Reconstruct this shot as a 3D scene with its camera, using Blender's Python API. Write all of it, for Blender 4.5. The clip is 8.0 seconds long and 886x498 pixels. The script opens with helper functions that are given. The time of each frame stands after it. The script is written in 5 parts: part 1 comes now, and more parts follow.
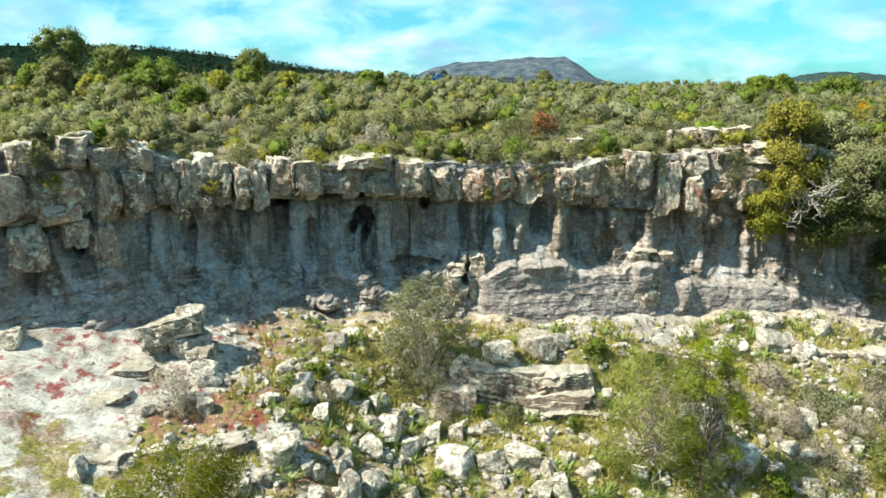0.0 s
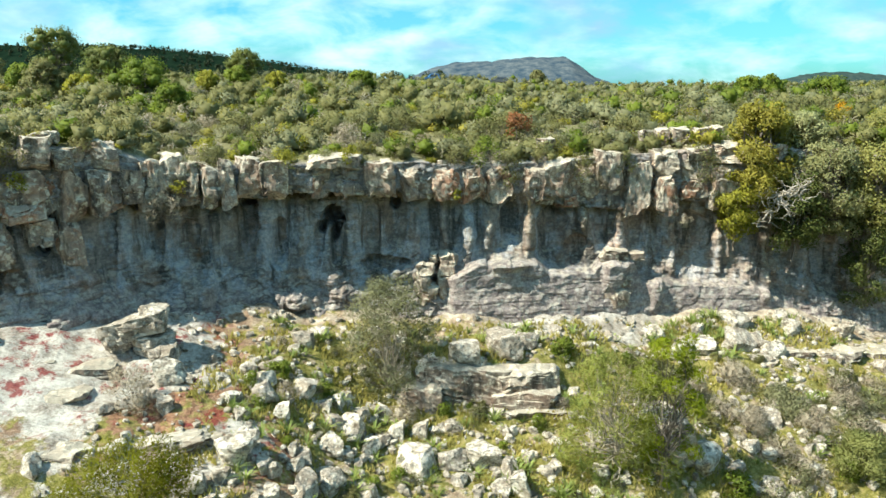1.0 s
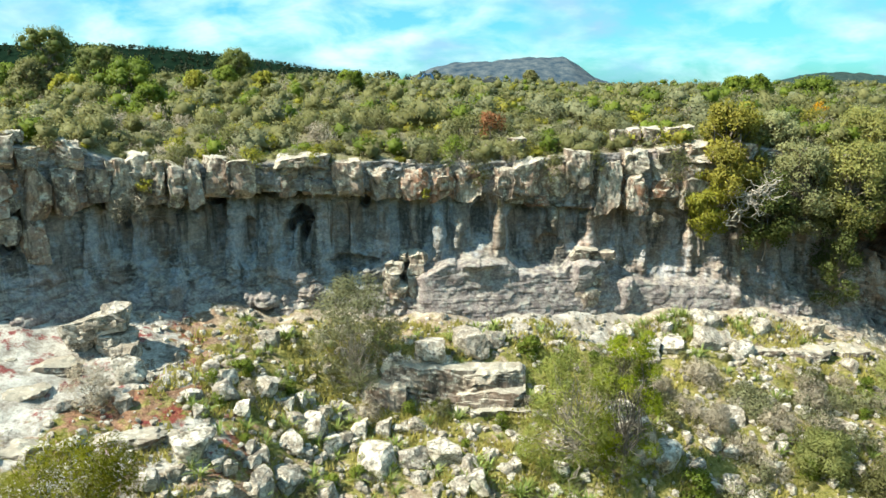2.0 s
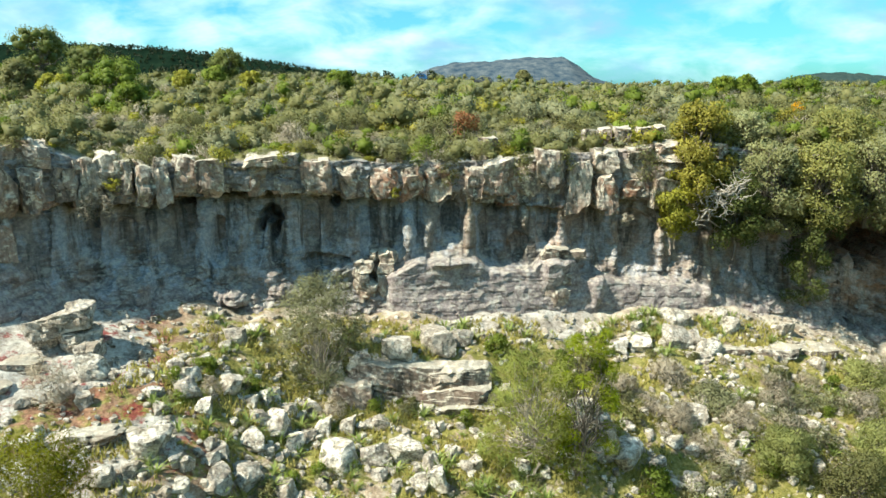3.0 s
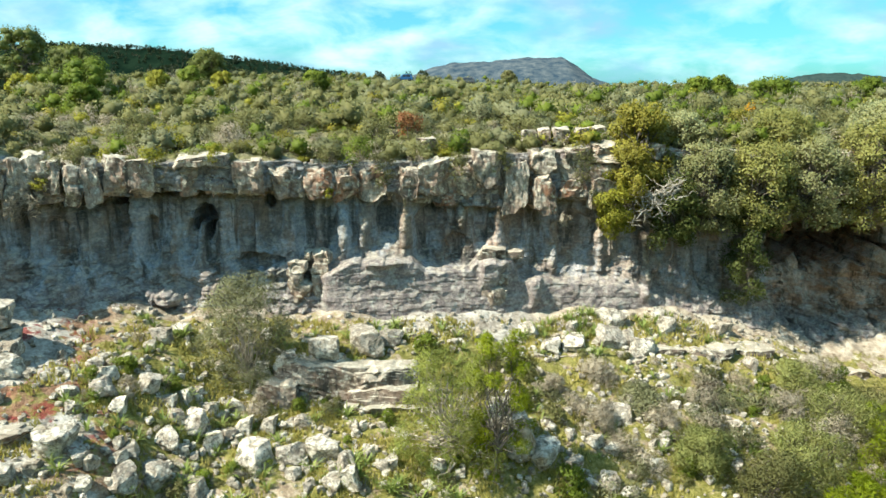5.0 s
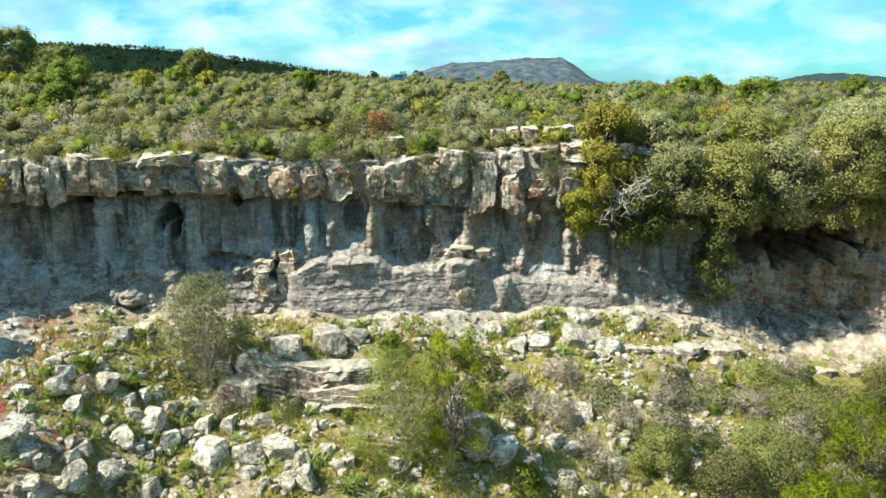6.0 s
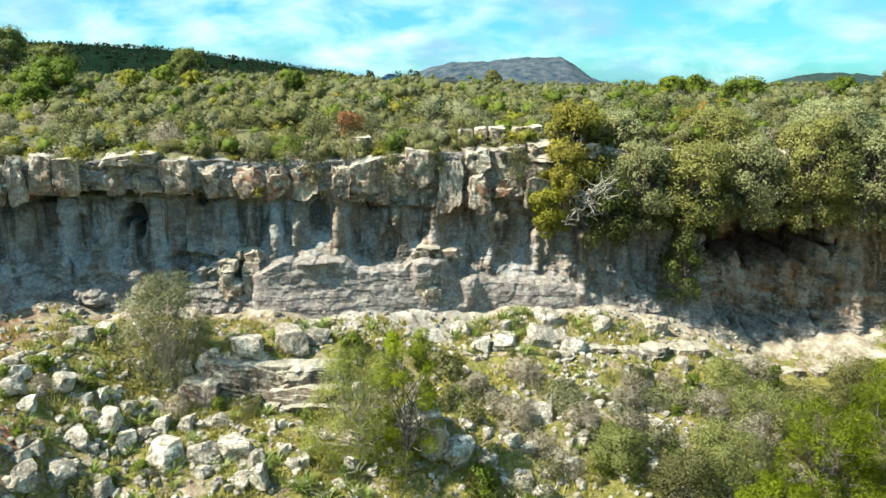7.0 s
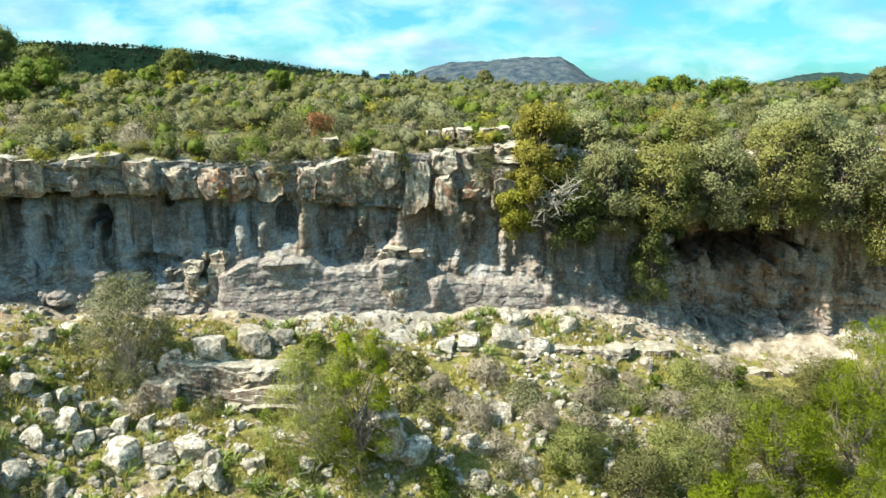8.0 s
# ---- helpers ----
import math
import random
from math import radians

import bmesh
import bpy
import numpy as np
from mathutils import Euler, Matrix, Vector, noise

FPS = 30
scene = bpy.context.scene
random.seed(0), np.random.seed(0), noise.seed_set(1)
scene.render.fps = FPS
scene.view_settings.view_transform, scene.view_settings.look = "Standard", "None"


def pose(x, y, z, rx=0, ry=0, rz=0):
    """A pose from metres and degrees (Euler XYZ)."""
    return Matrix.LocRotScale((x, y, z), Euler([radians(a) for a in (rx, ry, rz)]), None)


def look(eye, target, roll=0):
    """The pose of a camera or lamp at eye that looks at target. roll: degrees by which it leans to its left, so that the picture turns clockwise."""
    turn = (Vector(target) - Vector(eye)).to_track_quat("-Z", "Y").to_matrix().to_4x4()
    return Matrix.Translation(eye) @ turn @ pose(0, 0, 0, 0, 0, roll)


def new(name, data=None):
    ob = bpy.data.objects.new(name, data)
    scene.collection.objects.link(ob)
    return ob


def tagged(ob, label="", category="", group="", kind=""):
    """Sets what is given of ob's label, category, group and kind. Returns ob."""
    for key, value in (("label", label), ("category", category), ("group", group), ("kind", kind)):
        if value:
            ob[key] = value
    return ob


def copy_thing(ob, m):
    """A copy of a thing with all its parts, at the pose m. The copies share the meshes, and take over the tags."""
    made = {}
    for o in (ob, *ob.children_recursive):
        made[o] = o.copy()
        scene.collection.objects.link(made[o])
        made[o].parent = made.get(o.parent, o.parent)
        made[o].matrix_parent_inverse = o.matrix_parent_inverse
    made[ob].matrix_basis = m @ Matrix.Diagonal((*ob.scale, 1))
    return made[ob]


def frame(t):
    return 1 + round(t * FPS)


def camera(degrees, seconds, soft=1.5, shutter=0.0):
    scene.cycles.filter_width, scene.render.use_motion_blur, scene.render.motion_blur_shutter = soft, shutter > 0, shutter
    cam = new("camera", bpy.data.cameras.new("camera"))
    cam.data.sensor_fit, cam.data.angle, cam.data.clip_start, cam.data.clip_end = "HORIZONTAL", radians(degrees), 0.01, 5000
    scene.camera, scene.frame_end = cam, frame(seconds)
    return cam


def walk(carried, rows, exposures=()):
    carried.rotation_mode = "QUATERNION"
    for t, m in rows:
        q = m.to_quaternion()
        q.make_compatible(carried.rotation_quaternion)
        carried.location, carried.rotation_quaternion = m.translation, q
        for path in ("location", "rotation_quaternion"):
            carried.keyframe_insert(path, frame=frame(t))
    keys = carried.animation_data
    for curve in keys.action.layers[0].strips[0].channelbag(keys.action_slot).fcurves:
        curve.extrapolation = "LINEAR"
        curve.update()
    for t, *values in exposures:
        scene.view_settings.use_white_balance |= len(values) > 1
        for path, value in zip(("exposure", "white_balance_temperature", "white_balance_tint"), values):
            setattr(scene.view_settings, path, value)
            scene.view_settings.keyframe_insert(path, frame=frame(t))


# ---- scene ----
cam = camera(62.2, 8.0, 1.5, 0.45)
METRES, EYE, TILT, LEAN, TURN = 15.0, 20.0, -12.6, 0.0, 0.0
ROWS = [
    (0.0, 0.0, 0.0, 0.0, 0.0, 0.0, -0.0),
    (0.5, 0.0594, -0.0042, -0.0014, 0.0, -0.01, -0.01),
    (1.0, 0.1138, -0.0109, -0.0015, -0.0, -0.01, -0.02),
    (1.5, 0.1726, -0.0146, -0.0042, -0.01, 0.0, -0.03),
    (3.0, 0.3447, -0.0356, -0.0098, -0.05, -0.0, -0.07),
    (3.5, 0.4061, -0.0437, -0.011, -0.05, -0.01, -0.1),
    (4.0, 0.465, -0.0452, -0.0094, -0.06, -0.01, -0.12),
    (4.5, 0.5323, -0.0465, -0.0088, -0.06, -0.0, -0.12),
    (6.0, 0.7268, -0.0451, -0.0135, -0.09, 0.03, -0.11),
    (6.5, 0.7971, -0.0458, -0.0135, -0.09, 0.0, -0.12),
    (7.0, 0.8621, -0.048, -0.0119, -0.09, -0.01, -0.13),
    (7.5, 0.9322, -0.0518, -0.0098, -0.12, -0.01, -0.12),
    (8.0, 0.9967, -0.0571, -0.007, -0.11, -0.03, -0.12),
]
walk(cam, [(t, pose(0, 0, EYE, TILT, LEAN, TURN) @ pose(METRES * x, METRES * y, METRES * z, 90 + pitch, roll, yaw)) for t, x, y, z, yaw, pitch, roll in ROWS], [(0.0, 1.0, 6750, 6.0)])

# ---- world and sun ----
SUN = Vector((-0.59, -0.255, 0.765)).normalized()
world = bpy.data.worlds.new("sky")
world.use_nodes = True
scene.world = world
wn, wl = world.node_tree.nodes, world.node_tree.links
wn.clear()
sky = wn.new("ShaderNodeTexSky")
sky.sky_type, sky.sun_disc = "NISHITA", False
sky.sun_elevation = math.asin(SUN.z)
sky.sun_rotation = math.atan2(SUN.x, SUN.y)
sky.air_density, sky.dust_density, sky.ozone_density = 1.0, 0.6, 1.0


def wnode(kind, operation="", blend=""):
    n = wn.new(kind)
    if operation:
        n.operation = operation
    if kind == "ShaderNodeMix":
        n.data_type, n.blend_type = "RGBA", blend or "MIX"
    return n


# broken high cloud: the direction laid out on a flat layer
wc = wnode("ShaderNodeTexCoord")
sep = wnode("ShaderNodeSeparateXYZ")
wl.new(wc.outputs["Generated"], sep.inputs[0])
low = wnode("ShaderNodeMath", "MAXIMUM")
low.inputs[1].default_value = 0.0
wl.new(sep.outputs["Z"], low.inputs[0])
add = wnode("ShaderNodeMath", "ADD")
add.inputs[1].default_value = 0.42
wl.new(low.outputs[0], add.inputs[0])
div = wnode("ShaderNodeVectorMath", "DIVIDE")
com = wnode("ShaderNodeCombineXYZ")
for k in range(3):
    wl.new(add.outputs[0], com.inputs[k])
wl.new(wc.outputs["Generated"], div.inputs[0])
wl.new(com.outputs[0], div.inputs[1])
cloud = wnode("ShaderNodeTexNoise")
cloud.inputs["Scale"].default_value, cloud.inputs["Detail"].default_value = 4.6, 9.0
cloud.inputs["Roughness"].default_value, cloud.inputs["Distortion"].default_value = 0.55, 0.3
wl.new(div.outputs[0], cloud.inputs["Vector"])
cramp = wnode("ShaderNodeValToRGB")
cramp.color_ramp.elements[0].position, cramp.color_ramp.elements[1].position = 0.37, 0.66
wl.new(cloud.outputs["Fac"], cramp.inputs[0])
tint = wnode("ShaderNodeMix", blend="MULTIPLY")
tint.inputs[0].default_value = 1.0
tint.inputs[7].default_value = (0.29, 0.90, 1.18, 1)
wl.new(sky.outputs[0], tint.inputs[6])
cmix = wnode("ShaderNodeMix")
cshade = wnode("ShaderNodeTexNoise")
cshade.inputs["Scale"].default_value, cshade.inputs["Detail"].default_value = 3.2, 7.0
wl.new(div.outputs[0], cshade.inputs["Vector"])
ctone = wnode("ShaderNodeValToRGB")
ctone.color_ramp.elements[0].position, ctone.color_ramp.elements[1].position = 0.40, 0.58
ctone.color_ramp.elements[0].color, ctone.color_ramp.elements[1].color = (0.29, 0.56, 0.77, 1), (0.63, 0.94, 1.0, 1)
wl.new(cshade.outputs["Fac"], ctone.inputs[0])
cwhite = wnode("ShaderNodeVectorMath", "SCALE")
cwhite.inputs["Scale"].default_value = 8.6
wl.new(ctone.outputs[0], cwhite.inputs[0])
wl.new(cramp.outputs[0], cmix.inputs[0])
wl.new(cwhite.outputs[0], cmix.inputs[7])
wl.new(tint.outputs[2], cmix.inputs[6])
bg = wnode("ShaderNodeBackground")
bg.inputs[1].default_value = 0.08
wl.new(cmix.outputs[2], bg.inputs[0])
wl.new(bg.outputs[0], wnode("ShaderNodeOutputWorld").inputs[0])

sun_data = bpy.data.lights.new("sun", "SUN")
sun_data.energy, sun_data.angle, sun_data.color = 5.0, radians(0.55), (1.0, 0.94, 0.82)
sun = new("sun", sun_data)
sun.matrix_world = look(SUN * 100, (0, 0, 0))


# ---- number tools ----
def hash3(i, j, k, seed):
    i, j, k = (np.asarray(a, np.int64) for a in (i, j, k))
    n = (i * 374761393 + j * 668265263 + k * 1442695041 + seed * 974634777) & 0xFFFFFFFF
    n = ((n ^ (n >> 13)) * 1274126177) & 0xFFFFFFFF
    n = ((n ^ (n >> 15)) * 846822519) & 0xFFFFFFFF
    return ((n ^ (n >> 16)) & 0xFFFFFF) / 0xFFFFFF


def vnoise(x, y, z=0.0, seed=0):
    """Smooth noise of -1 to 1 at arrays of places."""
    x, y, z = np.broadcast_arrays(np.asarray(x, float), np.asarray(y, float), np.asarray(z, float))
    i, j, k = (np.floor(a).astype(np.int64) for a in (x, y, z))
    u, v, w = x - i, y - j, z - k
    u, v, w = (a * a * (3 - 2 * a) for a in (u, v, w))
    out = 0
    for a in (0, 1):
        for b in (0, 1):
            for c in (0, 1):
                wt = (u if a else 1 - u) * (v if b else 1 - v) * (w if c else 1 - w)
                out = out + wt * hash3(i + a, j + b, k + c, seed)
    return out * 2 - 1


def fbm(x, y, z=0.0, seed=0, octaves=4, gain=0.5):
    out, amp = 0, 1.0
    for o in range(octaves):
        out = out + amp * vnoise(np.asarray(x) * 2**o, np.asarray(y) * 2**o, np.asarray(z) * 2**o, seed + o)
        amp *= gain
    return out


def ease(a, b, v):
    u = np.clip((np.asarray(v, float) - a) / (b - a), 0, 1)
    return u * u * (3 - 2 * u)


def mesh_of(name, verts, faces, smooth=False, normals=None):
    """A mesh from arrays of places and of equal-sided faces; normals round off a crown of leaves."""
    verts, faces = np.asarray(verts, np.float32), np.asarray(faces, np.int32)
    me = bpy.data.meshes.new(name)
    k = faces.shape[1]
    me.vertices.add(len(verts))
    me.vertices.foreach_set("co", verts.ravel())
    me.loops.add(faces.size)
    me.loops.foreach_set("vertex_index", faces.ravel())
    me.polygons.add(len(faces))
    me.polygons.foreach_set("loop_start", np.arange(0, faces.size, k, dtype=np.int32))
    me.polygons.foreach_set("use_smooth", np.full(len(faces), smooth))
    me.update(calc_edges=True)
    if normals is not None:
        me.polygons.foreach_set("use_smooth", np.full(len(faces), True))
        own = me.attributes.new("custom_normal", "FLOAT_VECTOR", "POINT")
        own.data.foreach_set("vector", np.asarray(normals, np.float32).ravel())
    return me


def quads(nu, nv):
    a = np.arange(nu * nv).reshape(nu, nv)
    return np.stack([a[:-1, :-1], a[1:, :-1], a[1:, 1:], a[:-1, 1:]], -1).reshape(-1, 4)


def part(name, me, material, parent=None, label="", at=None):
    """One mesh object, under a thing or a part where one is given."""
    ob = new(name, me)
    if material and not me.materials:
        me.materials.append(material)
    if at is not None:
        ob.matrix_basis = at
    if parent:
        ob.parent = parent
    return tagged(ob, label)


def thing(name, label, category, group="", at=None, kind=""):
    ob = new(name)
    ob.empty_display_size = 0.2
    if at is not None:
        ob.matrix_basis = at
    return tagged(ob, label, category, group, kind)


# ---- the plan: cliff line, foot, lip, rim and ground ----
def face_y(x):
    return np.interp(x, [-30, -18, -13, -9, -2, 4.5, 8.5, 15, 20, 28, 33, 37, 46, 60], [25, 31.9, 36, 37.9, 39.5, 41.4, 42.6, 44, 44.4, 45.2, 46.3, 47.2, 48.6, 50])


def foot_y(x):
    return np.interp(x, [-30, -20, -17, -13, -9.5, -5, 0, 3, 6.7, 12, 16, 22, 29, 34, 41, 60], [23.4, 29.2, 31.2, 34.8, 37.0, 38.5, 39.6, 39.6, 40.4, 41.8, 42.9, 43.5, 44.8, 46.0, 46.6, 50.5])


def foot_z(x):
    return np.interp(x, [-30, -18, -12, -9, -3, 3, 7, 12, 22, 27, 31, 34, 41, 60], [10.2, 9.3, 8.6, 8.3, 7.5, 7.1, 7.0, 6.6, 6.2, 5.7, 4.6, 3.6, 3.5, 3.5])


def lip_z(x):
    return np.interp(x, [-30, -18, -12, -6.5, 0, 5.4, 9, 12.4, 16, 20, 30, 36, 60], [14.4, 14.25, 14.0, 14.3, 13.9, 13.6, 13.0, 12.7, 13.2, 12.6, 11.6, 11.5, 11.5])


def rim_z(x):
    return np.interp(x, [-30, -18, -14.5, -12.5, -9, 0, 4, 10, 15, 19, 30, 60], [17.6, 17.5, 17.2, 16.2, 16.0, 16.1, 15.7, 16.0, 16.3, 16.6, 16.0, 16.0])


DROP_A = ([-60, 0, 4.5, 9.5, 13, 17.5, 26, 42, 60], [0, 0, 0.6, 1.4, 2.2, 3.6, 8, 13, 13])
DROP_B = ([-60, 0, 4.2, 5.0, 8, 11.5, 13, 20, 34, 60], [0, 0, 1.0, 2.6, 3.5, 3.9, 4.6, 8, 11, 11])
DROP_C = ([-60, 0, 2.5, 5, 6.2, 11, 13.5, 22, 36, 60], [0, 0, 1.1, 1.6, 2.3, 3.2, 4.7, 7.5, 9, 9])


def low_ground(x, y):
    d = foot_y(x) - y
    a, b, c = (np.interp(d, *s) for s in (DROP_A, DROP_B, DROP_C))
    wb = ease(-6, -1, x)
    wc_ = ease(9, 14, x)
    z = foot_z(x) - (a * (1 - wb) + b * (wb - wc_) + c * wc_)
    z = z + 0.28 * fbm(x * 0.35, y * 0.35, 3, 5, 4) + 0.1 * fbm(x * 1.6, y * 1.6, 7, 9, 3)
    # unseen opposite slope added behind the camera, to keep low skylight off the wall
    return z + 36 * ease(-14, -75, y) * ease(-2500, -300, y)


def high_ground(x, y):
    z = np.interp(y, [30, 40, 50, 60, 100, 160, 200, 260, 420, 900, 1400, 5000], [15.3, 15.6, 16.2, 16.7, 18.1, 20.4, 21.2, 20.6, 16, 8, 4, -20])
    z = z + (rim_z(x) - 16.0) * ease(60, 40, y)
    z = z + 0.7 * ease(0, -50, x) * ease(50, 110, y) * ease(420, 200, y) - 1.5 * ease(6, 40, x) * ease(70, 150, y) * ease(500, 250, y)
    return z + 0.35 * fbm(x * 0.11, y * 0.11, 1, 21, 3)


def ground_z(x, y):
    step = ease(12.5, 14.5, y - face_y(x))
    return low_ground(x, y) * (1 - step) + high_ground(x, y) * step


CAVES = (  # along, height, half width, half height, depth
    (-17.55, 12.95, 0.14, 0.75, 1.6), (-17.3, 12.45, 0.42, 0.30, 1.8), (-13.6, 14.0, 0.55, 0.28, 1.8), (-13.2, 13.3, 0.16, 0.9, 1.2), (-9.05, 13.75, 0.55, 0.42, 2.2),
    (-4.55, 12.75, 0.62, 0.55, 2.8), (-5.05, 12.2, 0.28, 0.4, 1.6), (-4.35, 12.0, 0.3, 0.7, 1.4), (-1.05, 13.45, 0.34, 0.36, 1.2), (-1.3, 10.0, 1.5, 0.42, 0.8), (35.2, 9.7, 4.9, 2.1, 8.0), (33.6, 6.4, 2.6, 2.8, 1.6), (37.6, 6.2, 2.4, 2.4, 1.0),
)
FLUTES = (  # hollows worn down the wall: along, half width, bottom, top, depth
    (-18.7, 0.35, 10.2, 12.0, 0.5), (-14.9, 0.36, 10.2, 13.6, 0.5), (-13.5, 0.55, 10.6, 13.9, 0.55), (-11.9, 0.52, 10.9, 13.1, 0.55), (-9.05, 0.52, 9.8, 14.2, 1.0), (-7.35, 0.36, 9.5, 12.9, 0.75),
    (-5.2, 0.34, 10.6, 12.6, 0.35), (-4.35, 0.3, 9.7, 12.3, 0.7), (-2.3, 0.36, 10.4, 13.5, 0.45), (-0.9, 0.55, 10.4, 13.7, 0.5), (0.9, 0.5, 10.2, 13.5, 0.45), (2.5, 0.3, 10.6, 13.3, 0.4), (5.65, 0.5, 10.5, 13.4, 0.6),
    (8.3, 0.95, 8.9, 13.0, 0.95), (9.75, 0.6, 8.6, 11.3, 0.7), (11.3, 0.4, 10.2, 13.0, 0.6), (13.6, 0.45, 9.7, 12.7, 0.5), (15.0, 0.4, 8.6, 12.5, 0.3), (17.3, 1.2, 8.6, 12.4, 0.55), (20.3, 0.6, 8.2, 12.0, 0.5),
    (23.4, 0.7, 7.2, 11.6, 0.6), (26.2, 0.7, 6.8, 11.0, 0.6),
)
RIBS = (  # columns left standing between them: along, half width, bottom, top, how far out
    (-12.7, 0.26, 10.2, 13.6, 0.35), (-10.5, 0.30, 8.3, 13.4, 0.42), (-8.1, 0.34, 9.2, 14.0, 0.3), (-6.1, 0.32, 9.0, 13.9, 0.38), (-3.35, 0.46, 9.6, 13.8, 0.4), (-1.8, 0.26, 10.9, 13.6, 0.3), (1.8, 0.3, 10.6, 13.6, 0.35),
    (3.2, 0.38, 10.3, 12.5, 0.85), (4.4, 0.44, 11.4, 13.2, 0.85), (4.4, 0.30, 10.3, 11.8, 0.5), (6.8, 0.42, 10.5, 13.7, 1.1), (10.15, 0.40, 11.1, 12.9, 1.0), (12.55, 0.36, 9.9, 13.2, 0.5), (16.0, 0.3, 8.5, 12.5, 0.35),
    (18.9, 0.32, 8.3, 12.0, 0.5), (21.8, 0.36, 7.0, 11.0, 0.8), (24.7, 0.4, 6.6, 11.2, 0.5), (41.3, 0.6, 3.2, 8.0, 1.1),
)
SWELLS = (  # bulges at the foot of the wall
    (12.1, 9.2, 0.9, 1.5, 0.6), (-3.2, 8.4, 1.0, 0.5, 0.35), (-15.5, 9.3, 1.5, 0.7, 0.8), (14.6, 8.0, 0.5, 1.2, 0.6), (5.9, 10.1, 1.3, 0.5, 0.4),
    (-6.4, 8.5, 1.2, 0.6, 0.9), (-11.5, 9.4, 1.4, 1.0, 0.6), (-9.2, 8.7, 1.1, 0.6, 0.5),
)


def worley(u, v, seed):
    """Crazed plane: which cell a place lies in, how far it is off that cell's middle, and from the crack."""
    i, j = np.floor(u).astype(np.int64), np.floor(v).astype(np.int64)
    best, second = np.full(u.shape, 9.0), np.full(u.shape, 9.0)
    ci, cj, du, dv = np.zeros_like(i), np.zeros_like(j), np.zeros(u.shape), np.zeros(u.shape)
    for a in (-1, 0, 1):
        for b in (-1, 0, 1):
            pu = u - (i + a + 0.12 + 0.76 * hash3(i + a, j + b, 1, seed))
            pv = v - (j + b + 0.12 + 0.76 * hash3(i + a, j + b, 2, seed))
            d = np.maximum(np.abs(pu), np.abs(pv)) + 0.25 * np.hypot(pu, pv)
            near = d < best
            second = np.where(near, best, np.minimum(second, d))
            best = np.where(near, d, best)
            ci, cj, du, dv = (np.where(near, n, o) for n, o in ((i + a, ci), (j + b, cj), (pu, du), (pv, dv)))
    return ci, cj, du, dv, second - best


def fracture(x, z, wide, high, seed, step, tilt, crack):
    """Broken rock: flat facets, each set in or out and tilted, with open joints."""
    u = x / wide + 0.18 * fbm(x * 0.9, z * 0.9, 4, seed, 2)
    v = z / high + 0.18 * fbm(x * 0.7, z * 1.1, 6, seed + 1, 2)
    ci, cj, du, dv, edge = worley(u, v, seed + 2)
    h = [hash3(ci, cj, 5 + k, seed + 3) - 0.5 for k in range(3)]
    return step * h[0] + tilt * (du * wide * h[1] + dv * high * h[2]) + crack * ease(0.09, 0.0, edge)


def shelf_top(x):
    """The height to which the foot of the wall stands forward."""
    h = np.interp(x, [-6, 0, 1.6, 2.6, 4, 6, 7.2, 8, 10.6, 11, 13.2, 13.7, 14.5, 17, 21, 24, 30], [0, 0, 8.9, 9.6, 10.0, 10.3, 10.2, 9.5, 9.4, 9.8, 9.8, 8.6, 8.4, 8.1, 7.9, 6.6, 0])
    return h + 0.12 * fbm(x * 0.8, 8, 0, 41, 3) + 0.16 * vnoise(np.floor(x * 0.9 + 0.3 * fbm(x, 4, 0, 44, 2)) * 7.7, 3, 0, 43)


def rib_share(x, z, cx, half, z0, z1, seed):
    """A knobbly column: 1 on its middle line, 0 beside it."""
    w = half * (1 + 0.38 * vnoise(z * 1.3, cx, 0, seed) + 0.15 * vnoise(z * 3.1, cx, 0, seed + 1))
    u = (x - cx - 0.22 * half * vnoise(z * 0.9, cx, 2, seed + 2)) / w
    return np.clip(1 - u * u, 0, 1) ** 0.75 * (0.8 + 0.3 * vnoise(z * 1.7, cx, 3, seed + 3)) * ease(z0 - 0.5, z0 + 0.8, z) * ease(z1 + 0.35, z1 - 0.25, z)


